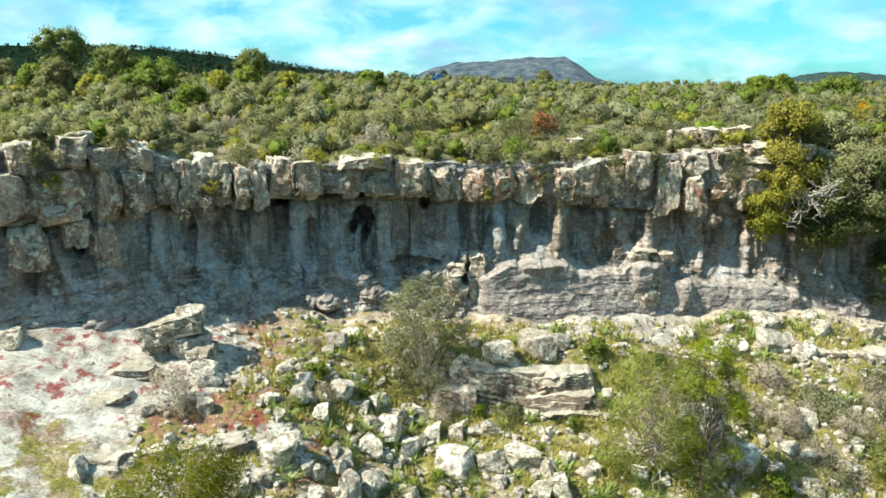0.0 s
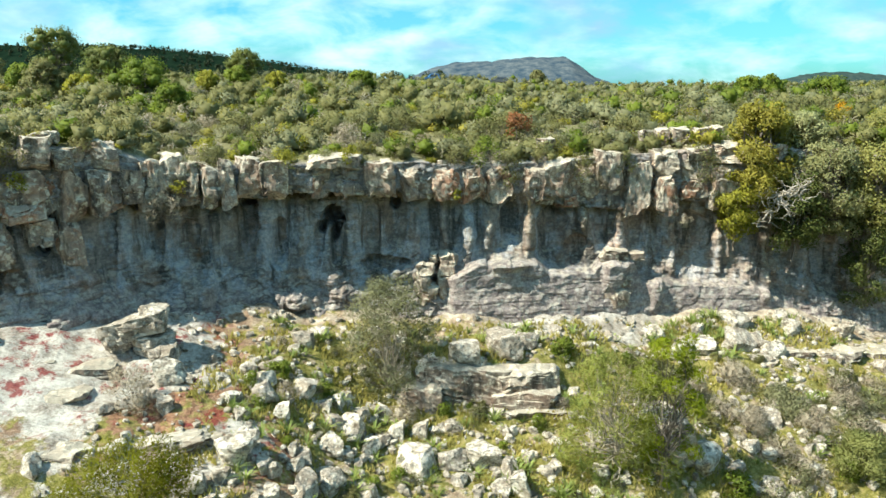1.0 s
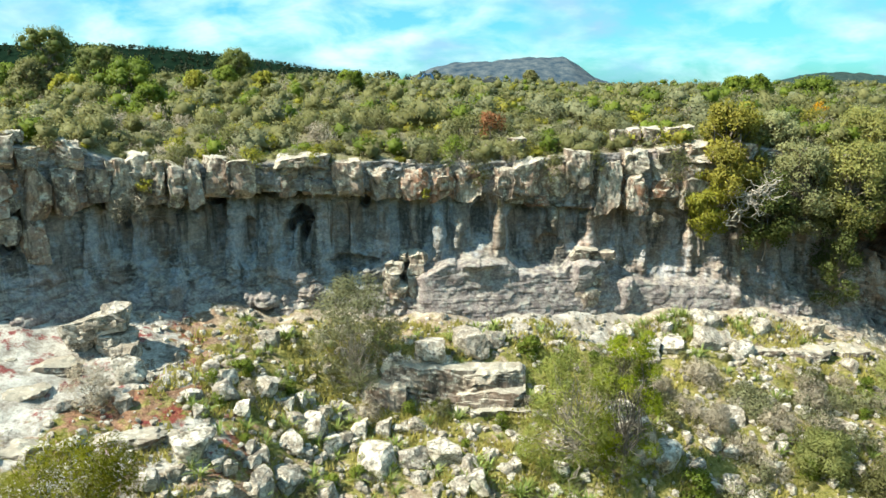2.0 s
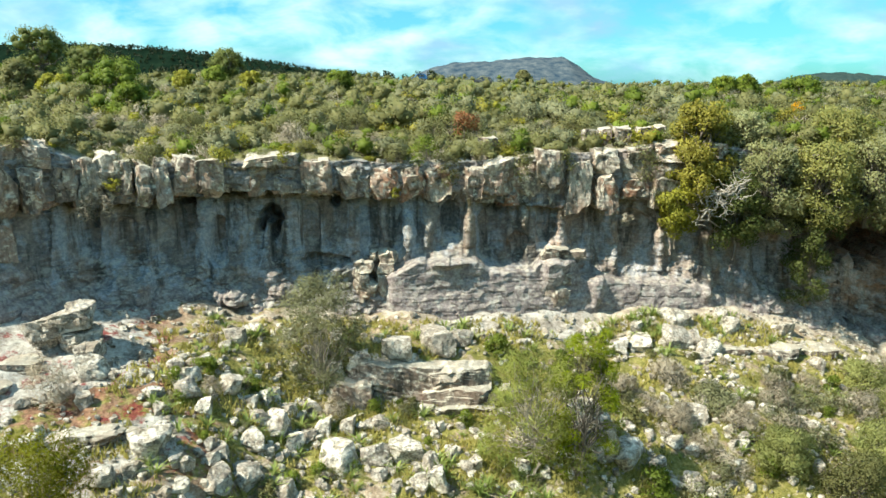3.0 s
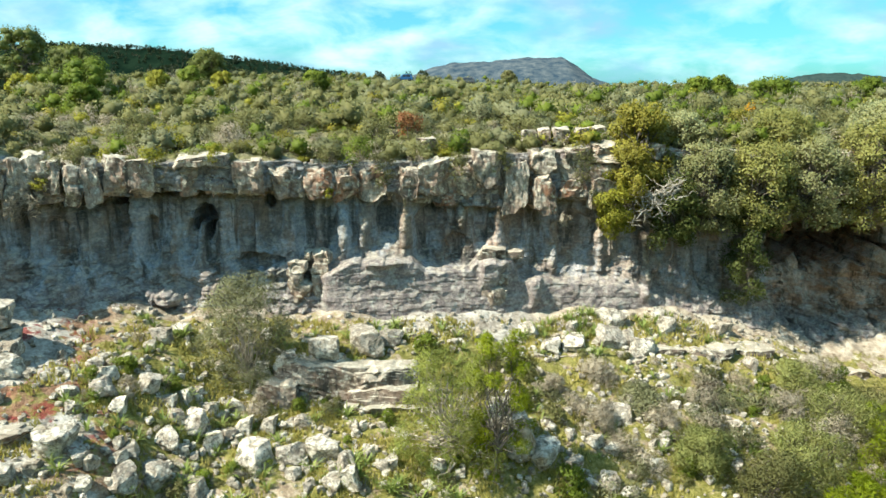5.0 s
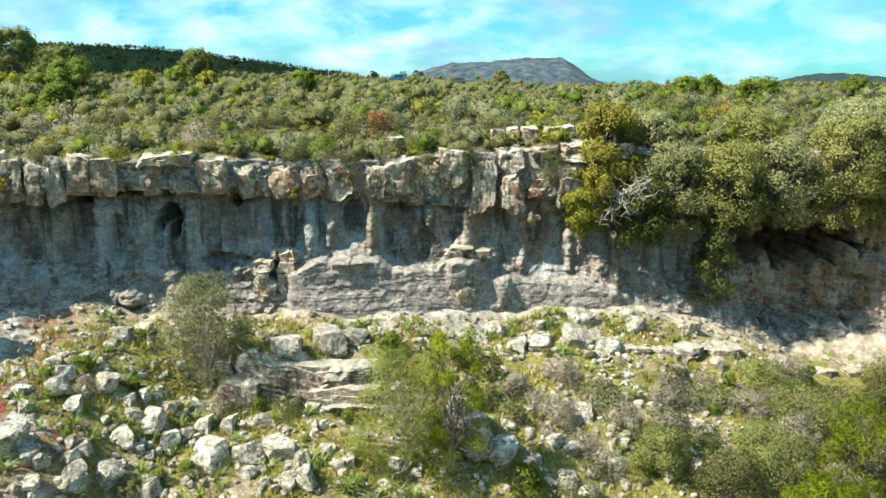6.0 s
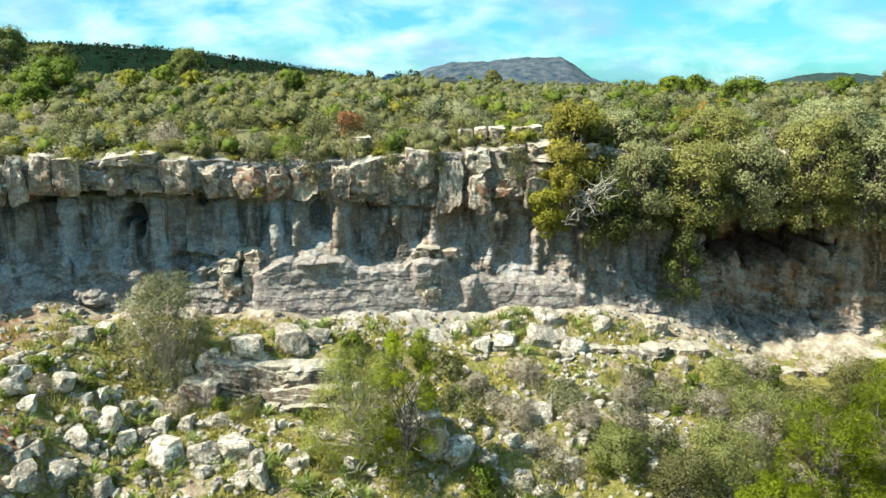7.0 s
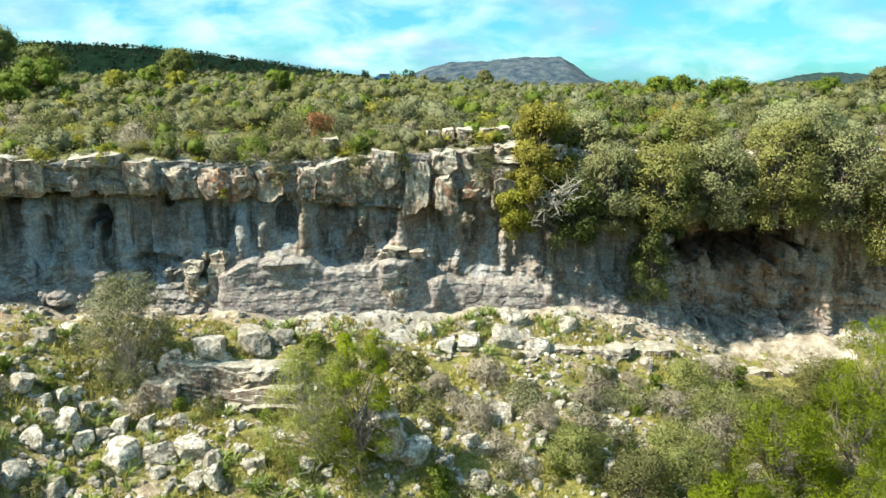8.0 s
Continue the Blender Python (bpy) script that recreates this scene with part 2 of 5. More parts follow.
def wall_y(x, z):
    """The face of the cliff as a depth over its length and height."""
    x, z = np.broadcast_arrays(np.asarray(x, float), np.asarray(z, float))
    lip = lip_z(x) + 0.22 * fbm(x * 0.9, 0, 2, 31, 3) + 0.12 * np.sign(vnoise(x * 0.7, 4, 0, 33))
    foot = foot_z(x) - 0.3
    t = np.clip((lip - z) / (lip - foot), 0, 1)
    back = face_y(x) + np.interp(x, [-20, -10, -6, 0, 3, 10, 20, 29, 33, 40, 46], [1.0, 1.4, 1.7, 1.5, 0.8, 0.7, 0.8, 1.5, 2.6, 2.2, 1.6])
    shelf = ease(0.22, -0.22, z - shelf_top(x)) * ease(0.8, 2.4, x) * ease(27, 22, x)
    slope = np.where(t > 0, t ** np.interp(x, [-15, -11, 0, 3, 27, 33], [1.7, 2.9, 2.9, 1.7, 1.7, 0.9]), 0)
    y = back + (foot_y(x) - back) * np.maximum(slope, shelf * (1.0 - 0.2 * ease(0.0, 2.4, z - foot)))
    over = ease(-0.10, 0.06, z - lip)
    y = y * (1 - over) + (face_y(x) + 0.45) * over
    y = y + 0.9 * (1 - over) * np.exp(-(((lip - z) / 0.45) ** 2)) * (0.6 + 0.6 * vnoise(x * 0.6, 2, 0, 35))
    # broad waves and thin beds
    free = (1 - over) * (1 - 0.8 * shelf)
    rough = ease(0.30, 0.85, t)
    y = y + free * (0.34 * fbm(x * 0.45, z * 0.10, 0, 51, 2) + 0.14 * np.abs(fbm(x * 1.5, z * 0.16, 3, 55, 2)))
    bed = z / 0.34 + 0.35 * fbm(x * 0.30, z * 0.5, 5, 57, 3)
    bed_id = np.floor(bed).astype(np.int64)
    y = y + (0.16 * (hash3(bed_id, 1, 1, 58) - 0.5) + 0.07 * ease(0.80, 1.0, bed % 1.0)) * (1 - over) * (1 - 0.6 * shelf) * (0.45 + 0.55 * vnoise(x * 0.35, z * 0.3, 8, 56))
    for cx, half, z0, z1, dep in FLUTES:
        u = (x - cx - 0.3 * half * vnoise(z * 0.7, cx, 1, 61)) / (half * (1.15 + 0.3 * vnoise(z * 0.9, cx, 0, 62)))
        crown = z1 - 0.9 * half * u * u
        y = y + free * dep * np.sqrt(np.clip(1 - u * u, 0, 1)) * ease(crown + 0.05, crown - 0.22, z) * ease(z0 - 0.4, z0 + 0.4 * (z1 - z0), z)
    for k, (cx, half, z0, z1, out) in enumerate(RIBS):
        y = y - out * rib_share(x, z, cx, half, z0, z1, 170 + k)
    # broken facets, coarse to fine; the sheltered upper wall is smoother
    share = np.maximum(np.maximum(0.2 + 0.8 * rough * (1 - shelf), 0.34 * shelf), over)
    y = y + share * fracture(x, z, 1.25, 0.62, 64, 0.24, 0.35, 0.10)
    y = y + (0.35 + 0.65 * share) * (1 - 0.6 * shelf) * fracture(x + 0.3 * z * rough, z, 0.48, 0.25, 74, 0.12, 0.5, 0.05)
    y = y + share * fracture(x - 0.4 * z * rough, z, 0.21, 0.15, 84, 0.05, 0.4, 0.02)
    y = y + 0.34 * (1 - 0.8 * shelf) * rough * fbm(x * 0.8 + z * 0.5, z * 0.9, 2, 63, 4) + 0.05 * fbm(x * 1.9, z * 2.1, 7, 59, 3)
    for cx, cz, rx, rz, dep in SWELLS:
        r = np.hypot((x - cx) / rx, (z - cz) / rz) + 0.3 * fbm(x * 1.9, z * 0.8, 1, 71, 3)
        y = y - dep * ease(1.2, 0.35, r)
    cave = np.zeros_like(y)
    for cx, cz, rx, rz, dep in CAVES:
        r = np.hypot((x - cx) / rx, (z - cz) / rz) + 0.34 * fbm(x * 1.9 + cx, z * 1.7, 9, 73, 3)
        cave = np.maximum(cave, dep * ease(1.02, 0.80 if dep < 5 else 0.62, r))
    return y + cave


# ---- materials ----
class Nodes:
    """A material's node tree, with short ways to write its textures."""

    def __init__(self, name):
        self.mat = bpy.data.materials.new(name)
        self.mat.use_nodes = True
        self.t = self.mat.node_tree
        self.t.nodes.clear()
        self.out = self.t.nodes.new("ShaderNodeOutputMaterial")
        self.place = self.t.nodes.new("ShaderNodeNewGeometry").outputs["Position"]

    def put(self, value, socket):
        if isinstance(value, bpy.types.NodeSocket):
            self.t.links.new(value, socket)
        elif isinstance(value, tuple) and len(value) == 3 and socket.type == "RGBA":
            socket.default_value = (*value, 1)
        else:
            socket.default_value = value

    def scaled(self, vec, by):
        n = self.t.nodes.new("ShaderNodeMapping")
        self.put(vec, n.inputs["Vector"])
        n.inputs["Scale"].default_value = by
        return n.outputs[0]

    def noise(self, scale, detail=4.0, rough=0.55, vec=None, distort=0.0):
        n = self.t.nodes.new("ShaderNodeTexNoise")
        self.put(self.place if vec is None else vec, n.inputs["Vector"])
        n.inputs["Scale"].default_value, n.inputs["Detail"].default_value = scale, detail
        n.inputs["Roughness"].default_value, n.inputs["Distortion"].default_value = rough, distort
        return n.outputs["Fac"]

    def cells(self, scale, vec=None, feature="F1"):
        n = self.t.nodes.new("ShaderNodeTexVoronoi")
        n.feature = feature
        self.put(self.place if vec is None else vec, n.inputs["Vector"])
        n.inputs["Scale"].default_value = scale
        return n.outputs["Distance"]

    def ramp(self, fac, *stops):
        n = self.t.nodes.new("ShaderNodeValToRGB")
        e = n.color_ramp.elements
        while len(e) < len(stops):
            e.new(0.5)
        for el, (pos, col) in zip(e, stops):
            el.position = pos
            el.color = (col, col, col, 1) if isinstance(col, (int, float)) else (*col, 1)
        self.put(fac, n.inputs[0])
        return n.outputs[0]

    def mix(self, fac, a, b, blend="MIX"):
        n = self.t.nodes.new("ShaderNodeMix")
        n.data_type, n.blend_type = "RGBA", blend
        self.put(fac, n.inputs[0])
        self.put(a, n.inputs[6])
        self.put(b, n.inputs[7])
        return n.outputs[2]

    def calc(self, op, a, b=0.0):
        n = self.t.nodes.new("ShaderNodeMath")
        n.operation = op
        self.put(a, n.inputs[0])
        self.put(b, n.inputs[1])
        return n.outputs[0]

    def attribute(self, name):
        n = self.t.nodes.new("ShaderNodeAttribute")
        n.attribute_name = name
        return n.outputs["Fac"]

    def normal_z(self):
        n = self.t.nodes.new("ShaderNodeSeparateXYZ")
        self.t.links.new(self.t.nodes.new("ShaderNodeNewGeometry").outputs["Normal"], n.inputs[0])
        return n.outputs["Z"]

    def along(self):
        n = self.t.nodes.new("ShaderNodeSeparateXYZ")
        self.put(self.place, n.inputs[0])
        return self.calc("MULTIPLY", n.outputs["X"], 0.01)

    def object_random(self):
        return self.t.nodes.new("ShaderNodeObjectInfo").outputs["Random"]

    def island(self):
        return self.t.nodes.new("ShaderNodeNewGeometry").outputs["Random Per Island"]

    def bump(self, height, strength, distance):
        n = self.t.nodes.new("ShaderNodeBump")
        n.inputs["Strength"].default_value, n.inputs["Distance"].default_value = strength, distance
        self.put(height, n.inputs["Height"])
        return n.outputs[0]

    def finish(self, colour, rough=0.9, bump=None, leaf=0.0, gloss=0.3):
        p = self.t.nodes.new("ShaderNodeBsdfPrincipled")
        self.put(colour, p.inputs["Base Color"])
        self.put(rough, p.inputs["Roughness"])
        p.inputs["Specular IOR Level"].default_value = gloss
        if bump is not None:
            self.put(bump, p.inputs["Normal"])
        shader = p.outputs[0]
        if leaf:
            tr = self.t.nodes.new("ShaderNodeBsdfTranslucent")
            self.put(colour, tr.inputs["Color"])
            mx = self.t.nodes.new("ShaderNodeMixShader")
            mx.inputs[0].default_value = leaf
            self.t.links.new(shader, mx.inputs[1])
            self.t.links.new(tr.outputs[0], mx.inputs[2])
            shader = mx.outputs[0]
        self.t.links.new(shader, self.out.inputs[0])
        return self.mat


def cliff_material():
    n = Nodes("weathered_cliff_rock")
    streak = n.scaled(n.place, (1.0, 1.0, 0.13))
    beds = n.scaled(n.place, (0.16, 0.16, 1.0))
    stained = n.attribute("stained")
    fine = n.noise(5.5, 9, 0.75)
    dull = n.ramp(n.mix(0.5, n.noise(1.1, 6, 0.65), fine), (0.36, (0.10, 0.098, 0.094)), (0.5, (0.225, 0.215, 0.20)), (0.63, (0.40, 0.375, 0.335)))
    fresh = n.ramp(n.mix(0.55, n.noise(1.5, 7, 0.7), fine), (0.36, (0.10, 0.084, 0.08)), (0.49, (0.265, 0.228, 0.218)), (0.62, (0.49, 0.455, 0.41)))
    shade_blue_streaks = n.ramp(n.mix(0.3, n.noise(0.95, 5, 0.6, streak), n.noise(2.6, 5, 0.65, n.scaled(n.place, (0.5, 0.5, 1.0)))), (0.47, 0.0), (0.56, 0.62))
    # pale streaks, with the blue of skylit shade painted into their colour
    c = n.mix(shade_blue_streaks, dull, n.ramp(fine, (0.38, (0.24, 0.315, 0.38)), (0.60, (0.49, 0.58, 0.65))))
    dark = n.ramp(n.noise(0.85, 5, 0.62, n.scaled(n.place, (1.0, 1.0, 0.09)), 0.4), (0.41, 0.9), (0.48, 0.0))
    c = n.mix(dark, c, n.ramp(fine, (0.4, (0.05, 0.052, 0.05)), (0.6, (0.12, 0.125, 0.115))))
    warm = n.ramp(n.noise(0.22, 5, 0.6), (0.46, 0.0), (0.64, 0.6))
    c = n.mix(n.calc("MINIMUM", n.calc("ADD", warm, n.ramp(n.along(), (0.08, 0.0), (0.14, 0.4))), 0.8), c, n.mix(1.0, c, (1.3, 0.97, 0.80), "MULTIPLY"))
    c = n.mix(n.ramp(n.along(), (0.28, 0.0), (0.32, 0.7)), c, n.mix(1.0, c, (1.4, 1.05, 0.80), "MULTIPLY"))
    rust = n.ramp(n.noise(0.42, 4, 0.6, n.scaled(n.place, (1.0, 1.0, 0.35)), 0.3), (0.58, 0.0), (0.70, 1.0))
    c = n.mix(n.calc("MULTIPLY", rust, 0.55), c, (0.27, 0.17, 0.10))
    tan = n.ramp(n.mix(0.5, n.noise(2.4, 6, 0.7), fine), (0.38, (0.15, 0.115, 0.085)), (0.5, (0.34, 0.28, 0.215)), (0.62, (0.56, 0.51, 0.41)))
    c = n.mix(n.ramp(n.calc("ADD", n.attribute("column"), n.calc("MULTIPLY", n.calc("SUBTRACT", n.noise(1.6, 5, 0.65), 0.5), 1.3)), (0.42, 0.0), (0.85, 0.75)), c, tan)
    ochre = n.calc("MULTIPLY", n.attribute("under_lip"), n.ramp(n.noise(0.9, 5, 0.65), (0.44, 0.0), (0.58, 0.7)))
    c = n.mix(ochre, c, (0.25, 0.185, 0.075))
    fresh = n.mix(n.ramp(n.noise(1.7, 7, 0.72), (0.54, 0.0), (0.60, 0.5)), fresh, (0.54, 0.55, 0.49))
    c = n.mix(stained, fresh, c)
    bed = n.ramp(n.noise(3.4, 5, 0.65, beds), (0.36, 0.6), (0.54, 1.0))
    c = n.mix(0.55, c, bed, "MULTIPLY")
    lichen_and_pale_tops = n.calc("MULTIPLY", n.ramp(n.noise(2.6, 6, 0.7), (0.50, 0.0), (0.58, 1.0)), n.ramp(n.normal_z(), (0.15, 0.0), (0.6, 1.0)))
    c = n.mix(n.calc("MULTIPLY", lichen_and_pale_tops, 0.45), c, (0.56, 0.53, 0.43))
    litter = n.ramp(fine, (0.35, (0.09, 0.09, 0.03)), (0.65, (0.27, 0.25, 0.12)))
    c = n.mix(n.attribute("overgrown"), c, litter)
    h = n.calc("ADD", n.noise(2.6, 9, 0.72), n.calc("MULTIPLY", n.noise(3.4, 6, 0.65, beds), 0.9))
    h = n.calc("ADD", h, n.calc("MULTIPLY", fine, 0.5))
    return n.finish(c, 0.92, n.bump(h, 0.8, 0.18), gloss=0.2)


def block_material(name, red_share, lift=1.0):
    n = Nodes(name)
    fine = n.noise(6.0, 8, 0.75)
    base = n.ramp(n.mix(0.45, n.noise(1.3, 7, 0.65), fine), *((at, tuple(v * lift for v in col)) for at, col in ((0.36, (0.075, 0.064, 0.052)), (0.5, (0.24, 0.212, 0.172)), (0.63, (0.46, 0.42, 0.345)))))
    c = n.mix(n.ramp(n.object_random(), (0.0, 0.0), (1.0, 0.5)), base, (0.14, 0.125, 0.108))
    red = n.ramp(n.noise(0.7, 5, 0.6), (0.42, 0.12 * red_share), (0.57, red_share))
    c = n.mix(red, c, n.ramp(fine, (0.38, (0.20, 0.095, 0.055)), (0.62, (0.46, 0.25, 0.16))))
    stain = n.ramp(n.noise(1.5, 6, 0.7, n.scaled(n.place, (1, 1, 0.16)), 0.3), (0.38, 1.0), (0.51, 0.0))
    c = n.mix(n.calc("MULTIPLY", stain, 0.8), c, (0.042, 0.038, 0.033))
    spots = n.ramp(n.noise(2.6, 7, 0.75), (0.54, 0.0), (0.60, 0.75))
    # paler the more a face points up, plus random lichen spots
    lichen_and_pale_tops = n.calc("ADD", n.ramp(n.normal_z(), (0.3, 0.0), (0.8, 0.4)), spots)
    c = n.mix(n.calc("MINIMUM", lichen_and_pale_tops, 0.85), c, (0.62, 0.59, 0.48))
    h = n.calc("ADD", n.noise(2.6, 8, 0.7), n.calc("MULTIPLY", n.noise(5.0, 6, 0.65, n.scaled(n.place, (1, 1, 0.4))), 0.6))
    return n.finish(c, 0.92, n.bump(h, 0.8, 0.16), gloss=0.2)


def boulder_material(name="lichened_boulder", loose=False):
    n = Nodes(name)
    vec = n.scaled(n.place, (1, 1, 1))
    lift = 0.9 if loose else 0.97
    base = n.ramp(n.noise(1.8, 7, 0.65, vec), *((at, tuple(v * lift for v in col)) for at, col in ((0.34, (0.13, 0.105, 0.075)), (0.46, (0.45, 0.405, 0.325)), (0.58, (0.80, 0.76, 0.66)))))
    c = n.mix(n.ramp(n.island() if loose else n.object_random(), (0.1, 0.0), (1.0, 0.75)), base, (0.25, 0.212, 0.168))
    spots = n.ramp(n.noise(4.5, 6, 0.72, vec), (0.53, 0.0), (0.60, 1.0))
    c = n.mix(n.calc("MULTIPLY", spots, 0.35 if loose else 0.6), c, (0.72, 0.70, 0.60))
    crust = n.ramp(n.noise(3.1, 8, 0.8, vec, 0.3), (0.42, 0.7), (0.49, 0.0))
    c = n.mix(crust, c, (0.115, 0.105, 0.092))
    pits = n.ramp(n.noise(7.0, 4, 0.7, vec), (0.36, 1.0), (0.43, 0.0))
    c = n.mix(n.calc("MULTIPLY", pits, 0.7), c, (0.06, 0.055, 0.05))
    h = n.calc("ADD", n.noise(4.0, 8, 0.68, vec), n.calc("MULTIPLY", pits, -0.15))
    return n.finish(c, 0.93, n.bump(h, 0.9, 0.16), gloss=0.2)


def ground_material():
    n = Nodes("slope_soil_grass_and_bare_rock")
    fine = n.noise(5.5, 6, 0.75)
    soil = n.ramp(n.mix(0.5, n.noise(1.4, 6, 0.65), fine), (0.36, (0.12, 0.085, 0.06)), (0.5, (0.32, 0.25, 0.175)), (0.62, (0.54, 0.47, 0.36)))
    soil = n.mix(n.calc("MULTIPLY", n.attribute("red"), 0.75), soil, n.ramp(fine, (0.36, (0.12, 0.045, 0.025)), (0.62, (0.36, 0.19, 0.11))))
    turf = n.ramp(n.mix(0.5, n.noise(2.3, 6, 0.7), fine), (0.36, (0.08, 0.085, 0.02)), (0.5, (0.21, 0.20, 0.055)), (0.62, (0.38, 0.33, 0.14)))
    patch = n.ramp(n.calc("ADD", n.attribute("grass"), n.calc("MULTIPLY", n.calc("SUBTRACT", n.noise(1.1, 7, 0.7), 0.5), 2.4)), (0.42, 0.0), (0.60, 1.0))
    c = n.mix(patch, soil, turf)
    chips = n.ramp(n.cells(5.0), (0.10, 1.0), (0.17, 0.0))
    c = n.mix(n.calc("MULTIPLY", chips, n.ramp(n.noise(0.8, 4), (0.45, 0.0), (0.6, 0.8))), c, (0.50, 0.46, 0.38))
    white = n.ramp(n.mix(0.4, n.noise(0.9, 9, 0.7), fine), (0.36, (0.13, 0.11, 0.085)), (0.46, (0.34, 0.315, 0.275)), (0.57, (0.60, 0.59, 0.535)))
    tan = n.ramp(n.noise(1.3, 8, 0.7), (0.34, (0.20, 0.16, 0.12)), (0.5, (0.42, 0.36, 0.28)), (0.64, (0.62, 0.57, 0.46)))
    rock = n.mix(n.attribute("apron"), tan, white)
    bare = n.ramp(n.calc("ADD", n.attribute("bare"), n.calc("MULTIPLY", n.calc("SUBTRACT", n.noise(0.7, 7, 0.68), 0.5), 1.8)), (0.44, 0.0), (0.56, 1.0))
    c = n.mix(bare, c, rock)
    red = n.calc("MULTIPLY", n.attribute("red"), n.ramp(n.noise(0.75, 7, 0.75), (0.53, 0.0), (0.585, 1.0)))
    c = n.mix(n.calc("MULTIPLY", red, 0.9), c, n.ramp(fine, (0.35, (0.16, 0.02, 0.03)), (0.65, (0.30, 0.075, 0.06))))
    scrub = n.ramp(n.noise(0.5, 5, 0.65), (0.35, (0.08, 0.09, 0.03)), (0.65, (0.19, 0.19, 0.08)))
    c = n.mix(n.attribute("scrub"), c, scrub)
    h = n.calc("ADD", n.noise(1.8, 9, 0.68), n.calc("MULTIPLY", n.noise(12, 4, 0.7), 0.3))
    return n.finish(c, 0.95, n.bump(h, 0.95, 0.28), gloss=0.15)


def leaf_material(name, dark, light, leaf=0.35, by_object=0.2):
    n = Nodes(name)
    dark, light = tuple(v * 1.12 for v in dark), tuple(min(v * 1.04, 0.85) for v in light)
    mid = tuple(0.45 * a + 0.55 * b for a, b in zip(dark, light))
    c = n.mix(0.82, n.ramp(n.island(), (0.0, dark), (1.0, light)), mid)
    c = n.mix(n.calc("MULTIPLY", n.object_random(), by_object), c, tuple(v * 1.5 for v in light))
    c = n.mix(n.ramp(n.noise(0.45, 4), (0.42, 0.0), (0.60, 0.6)), c, tuple(v * 0.8 for v in dark))
    c = n.mix(n.ramp(n.object_random(), (0.0, 0.3), (0.35, 0.0)), c, dark)
    return n.finish(c, 0.6, leaf=leaf, gloss=0.25)


def plain_material(name, a, b, scale, rough=0.9, gloss=0.25, squash=(1, 1, 1)):
    n = Nodes(name)
    vec = n.scaled(n.place, squash)
    f = n.noise(scale, 6, 0.65, vec)
    return n.finish(n.ramp(f, (0.35, a), (0.65, b)), rough, n.bump(f, 0.4, 0.3 / scale), gloss=gloss)


CLIFF, BOULDER, GROUND = cliff_material(), boulder_material(), ground_material()
STONE = boulder_material("loose_stone", True)
OAK_GREEN = leaf_material("oak_green_leaves", (0.075, 0.10, 0.025), (0.20, 0.23, 0.06), 0.4)
LEDGE = block_material("bedded_slope_rock", 0.25, 1.0)
OAK = leaf_material("olive_brown_leaves", (0.245, 0.25, 0.075), (0.44, 0.44, 0.15), 0.55)
OAK_GREY = leaf_material("grey_green_oak_leaves", (0.26, 0.275, 0.12), (0.49, 0.50, 0.26), 0.55)
KNOB = block_material("pale_weathered_rock", 0.3, 1.45)
BLOCK, BLOCK_RED = block_material("grey_caprock", 0.36, 1.6), block_material("rust_stained_caprock", 0.92, 1.5)
OLIVE = leaf_material("grey_green_leaves", (0.128, 0.137, 0.047), (0.292, 0.287, 0.12), 0.45)
SAGE = leaf_material("silver_green_leaves", (0.135, 0.15, 0.075), (0.30, 0.305, 0.165), 0.4)
GREEN = leaf_material("fresh_green_leaves", (0.085, 0.135, 0.014), (0.24, 0.30, 0.042), 0.45)
LIME = leaf_material("yellow_green_leaves", (0.19, 0.20, 0.02), (0.41, 0.40, 0.06), 0.45)
DRY = leaf_material("dry_grey_twigs", (0.28, 0.245, 0.18), (0.56, 0.50, 0.385), 0.3)
RUST = leaf_material("rusty_leaves", (0.19, 0.075, 0.03), (0.36, 0.17, 0.075), 0.4)
ORANGE = leaf_material("orange_blossom", (0.55, 0.26, 0.01), (0.85, 0.45, 0.02), 0.4, 0.0)
NEEDLE = leaf_material("bright_pine_needles", (0.11, 0.165, 0.007), (0.34, 0.395, 0.022), 0.53)
PALE_NEEDLE = leaf_material("pale_pine_needles", (0.17, 0.21, 0.045), (0.46, 0.49, 0.13), 0.55)
DUSTY = leaf_material("dusty_green_leaves", (0.19, 0.215, 0.07), (0.44, 0.46, 0.17), 0.5)
GOLD = leaf_material("golden_olive_leaves", (0.19, 0.18, 0.028), (0.41, 0.375, 0.07), 0.45)
BLADE = leaf_material("strap_leaves", (0.14, 0.20, 0.04), (0.36, 0.42, 0.14), 0.35)
STRAW = leaf_material("short_turf_blades", (0.22, 0.21, 0.045), (0.50, 0.44, 0.15), 0.35)
BLUE_PAINT = plain_material("blue_car_paint", (0.012, 0.10, 0.28), (0.016, 0.13, 0.34), 1.0, 0.3, 0.6)
GREY_PAINT = plain_material("dark_grey_car_paint", (0.05, 0.055, 0.06), (0.07, 0.075, 0.08), 1.0, 0.3, 0.6)
WINDOW = plain_material("car_glass", (0.02, 0.025, 0.03), (0.03, 0.035, 0.04), 1.0, 0.08, 0.8)
TYRE = plain_material("tyre_rubber", (0.02, 0.02, 0.02), (0.035, 0.035, 0.035), 9.0)
BARK = plain_material("grey_bark", (0.09, 0.075, 0.06), (0.24, 0.21, 0.18), 6.0, squash=(1, 1, 0.2))
DEADWOOD = plain_material("bleached_dead_wood", (0.20, 0.18, 0.15), (0.46, 0.43, 0.37), 8.0)
OLIVE_NEEDLE = leaf_material("olive_pine_needles", (0.105, 0.115, 0.006), (0.29, 0.295, 0.016), 0.5)
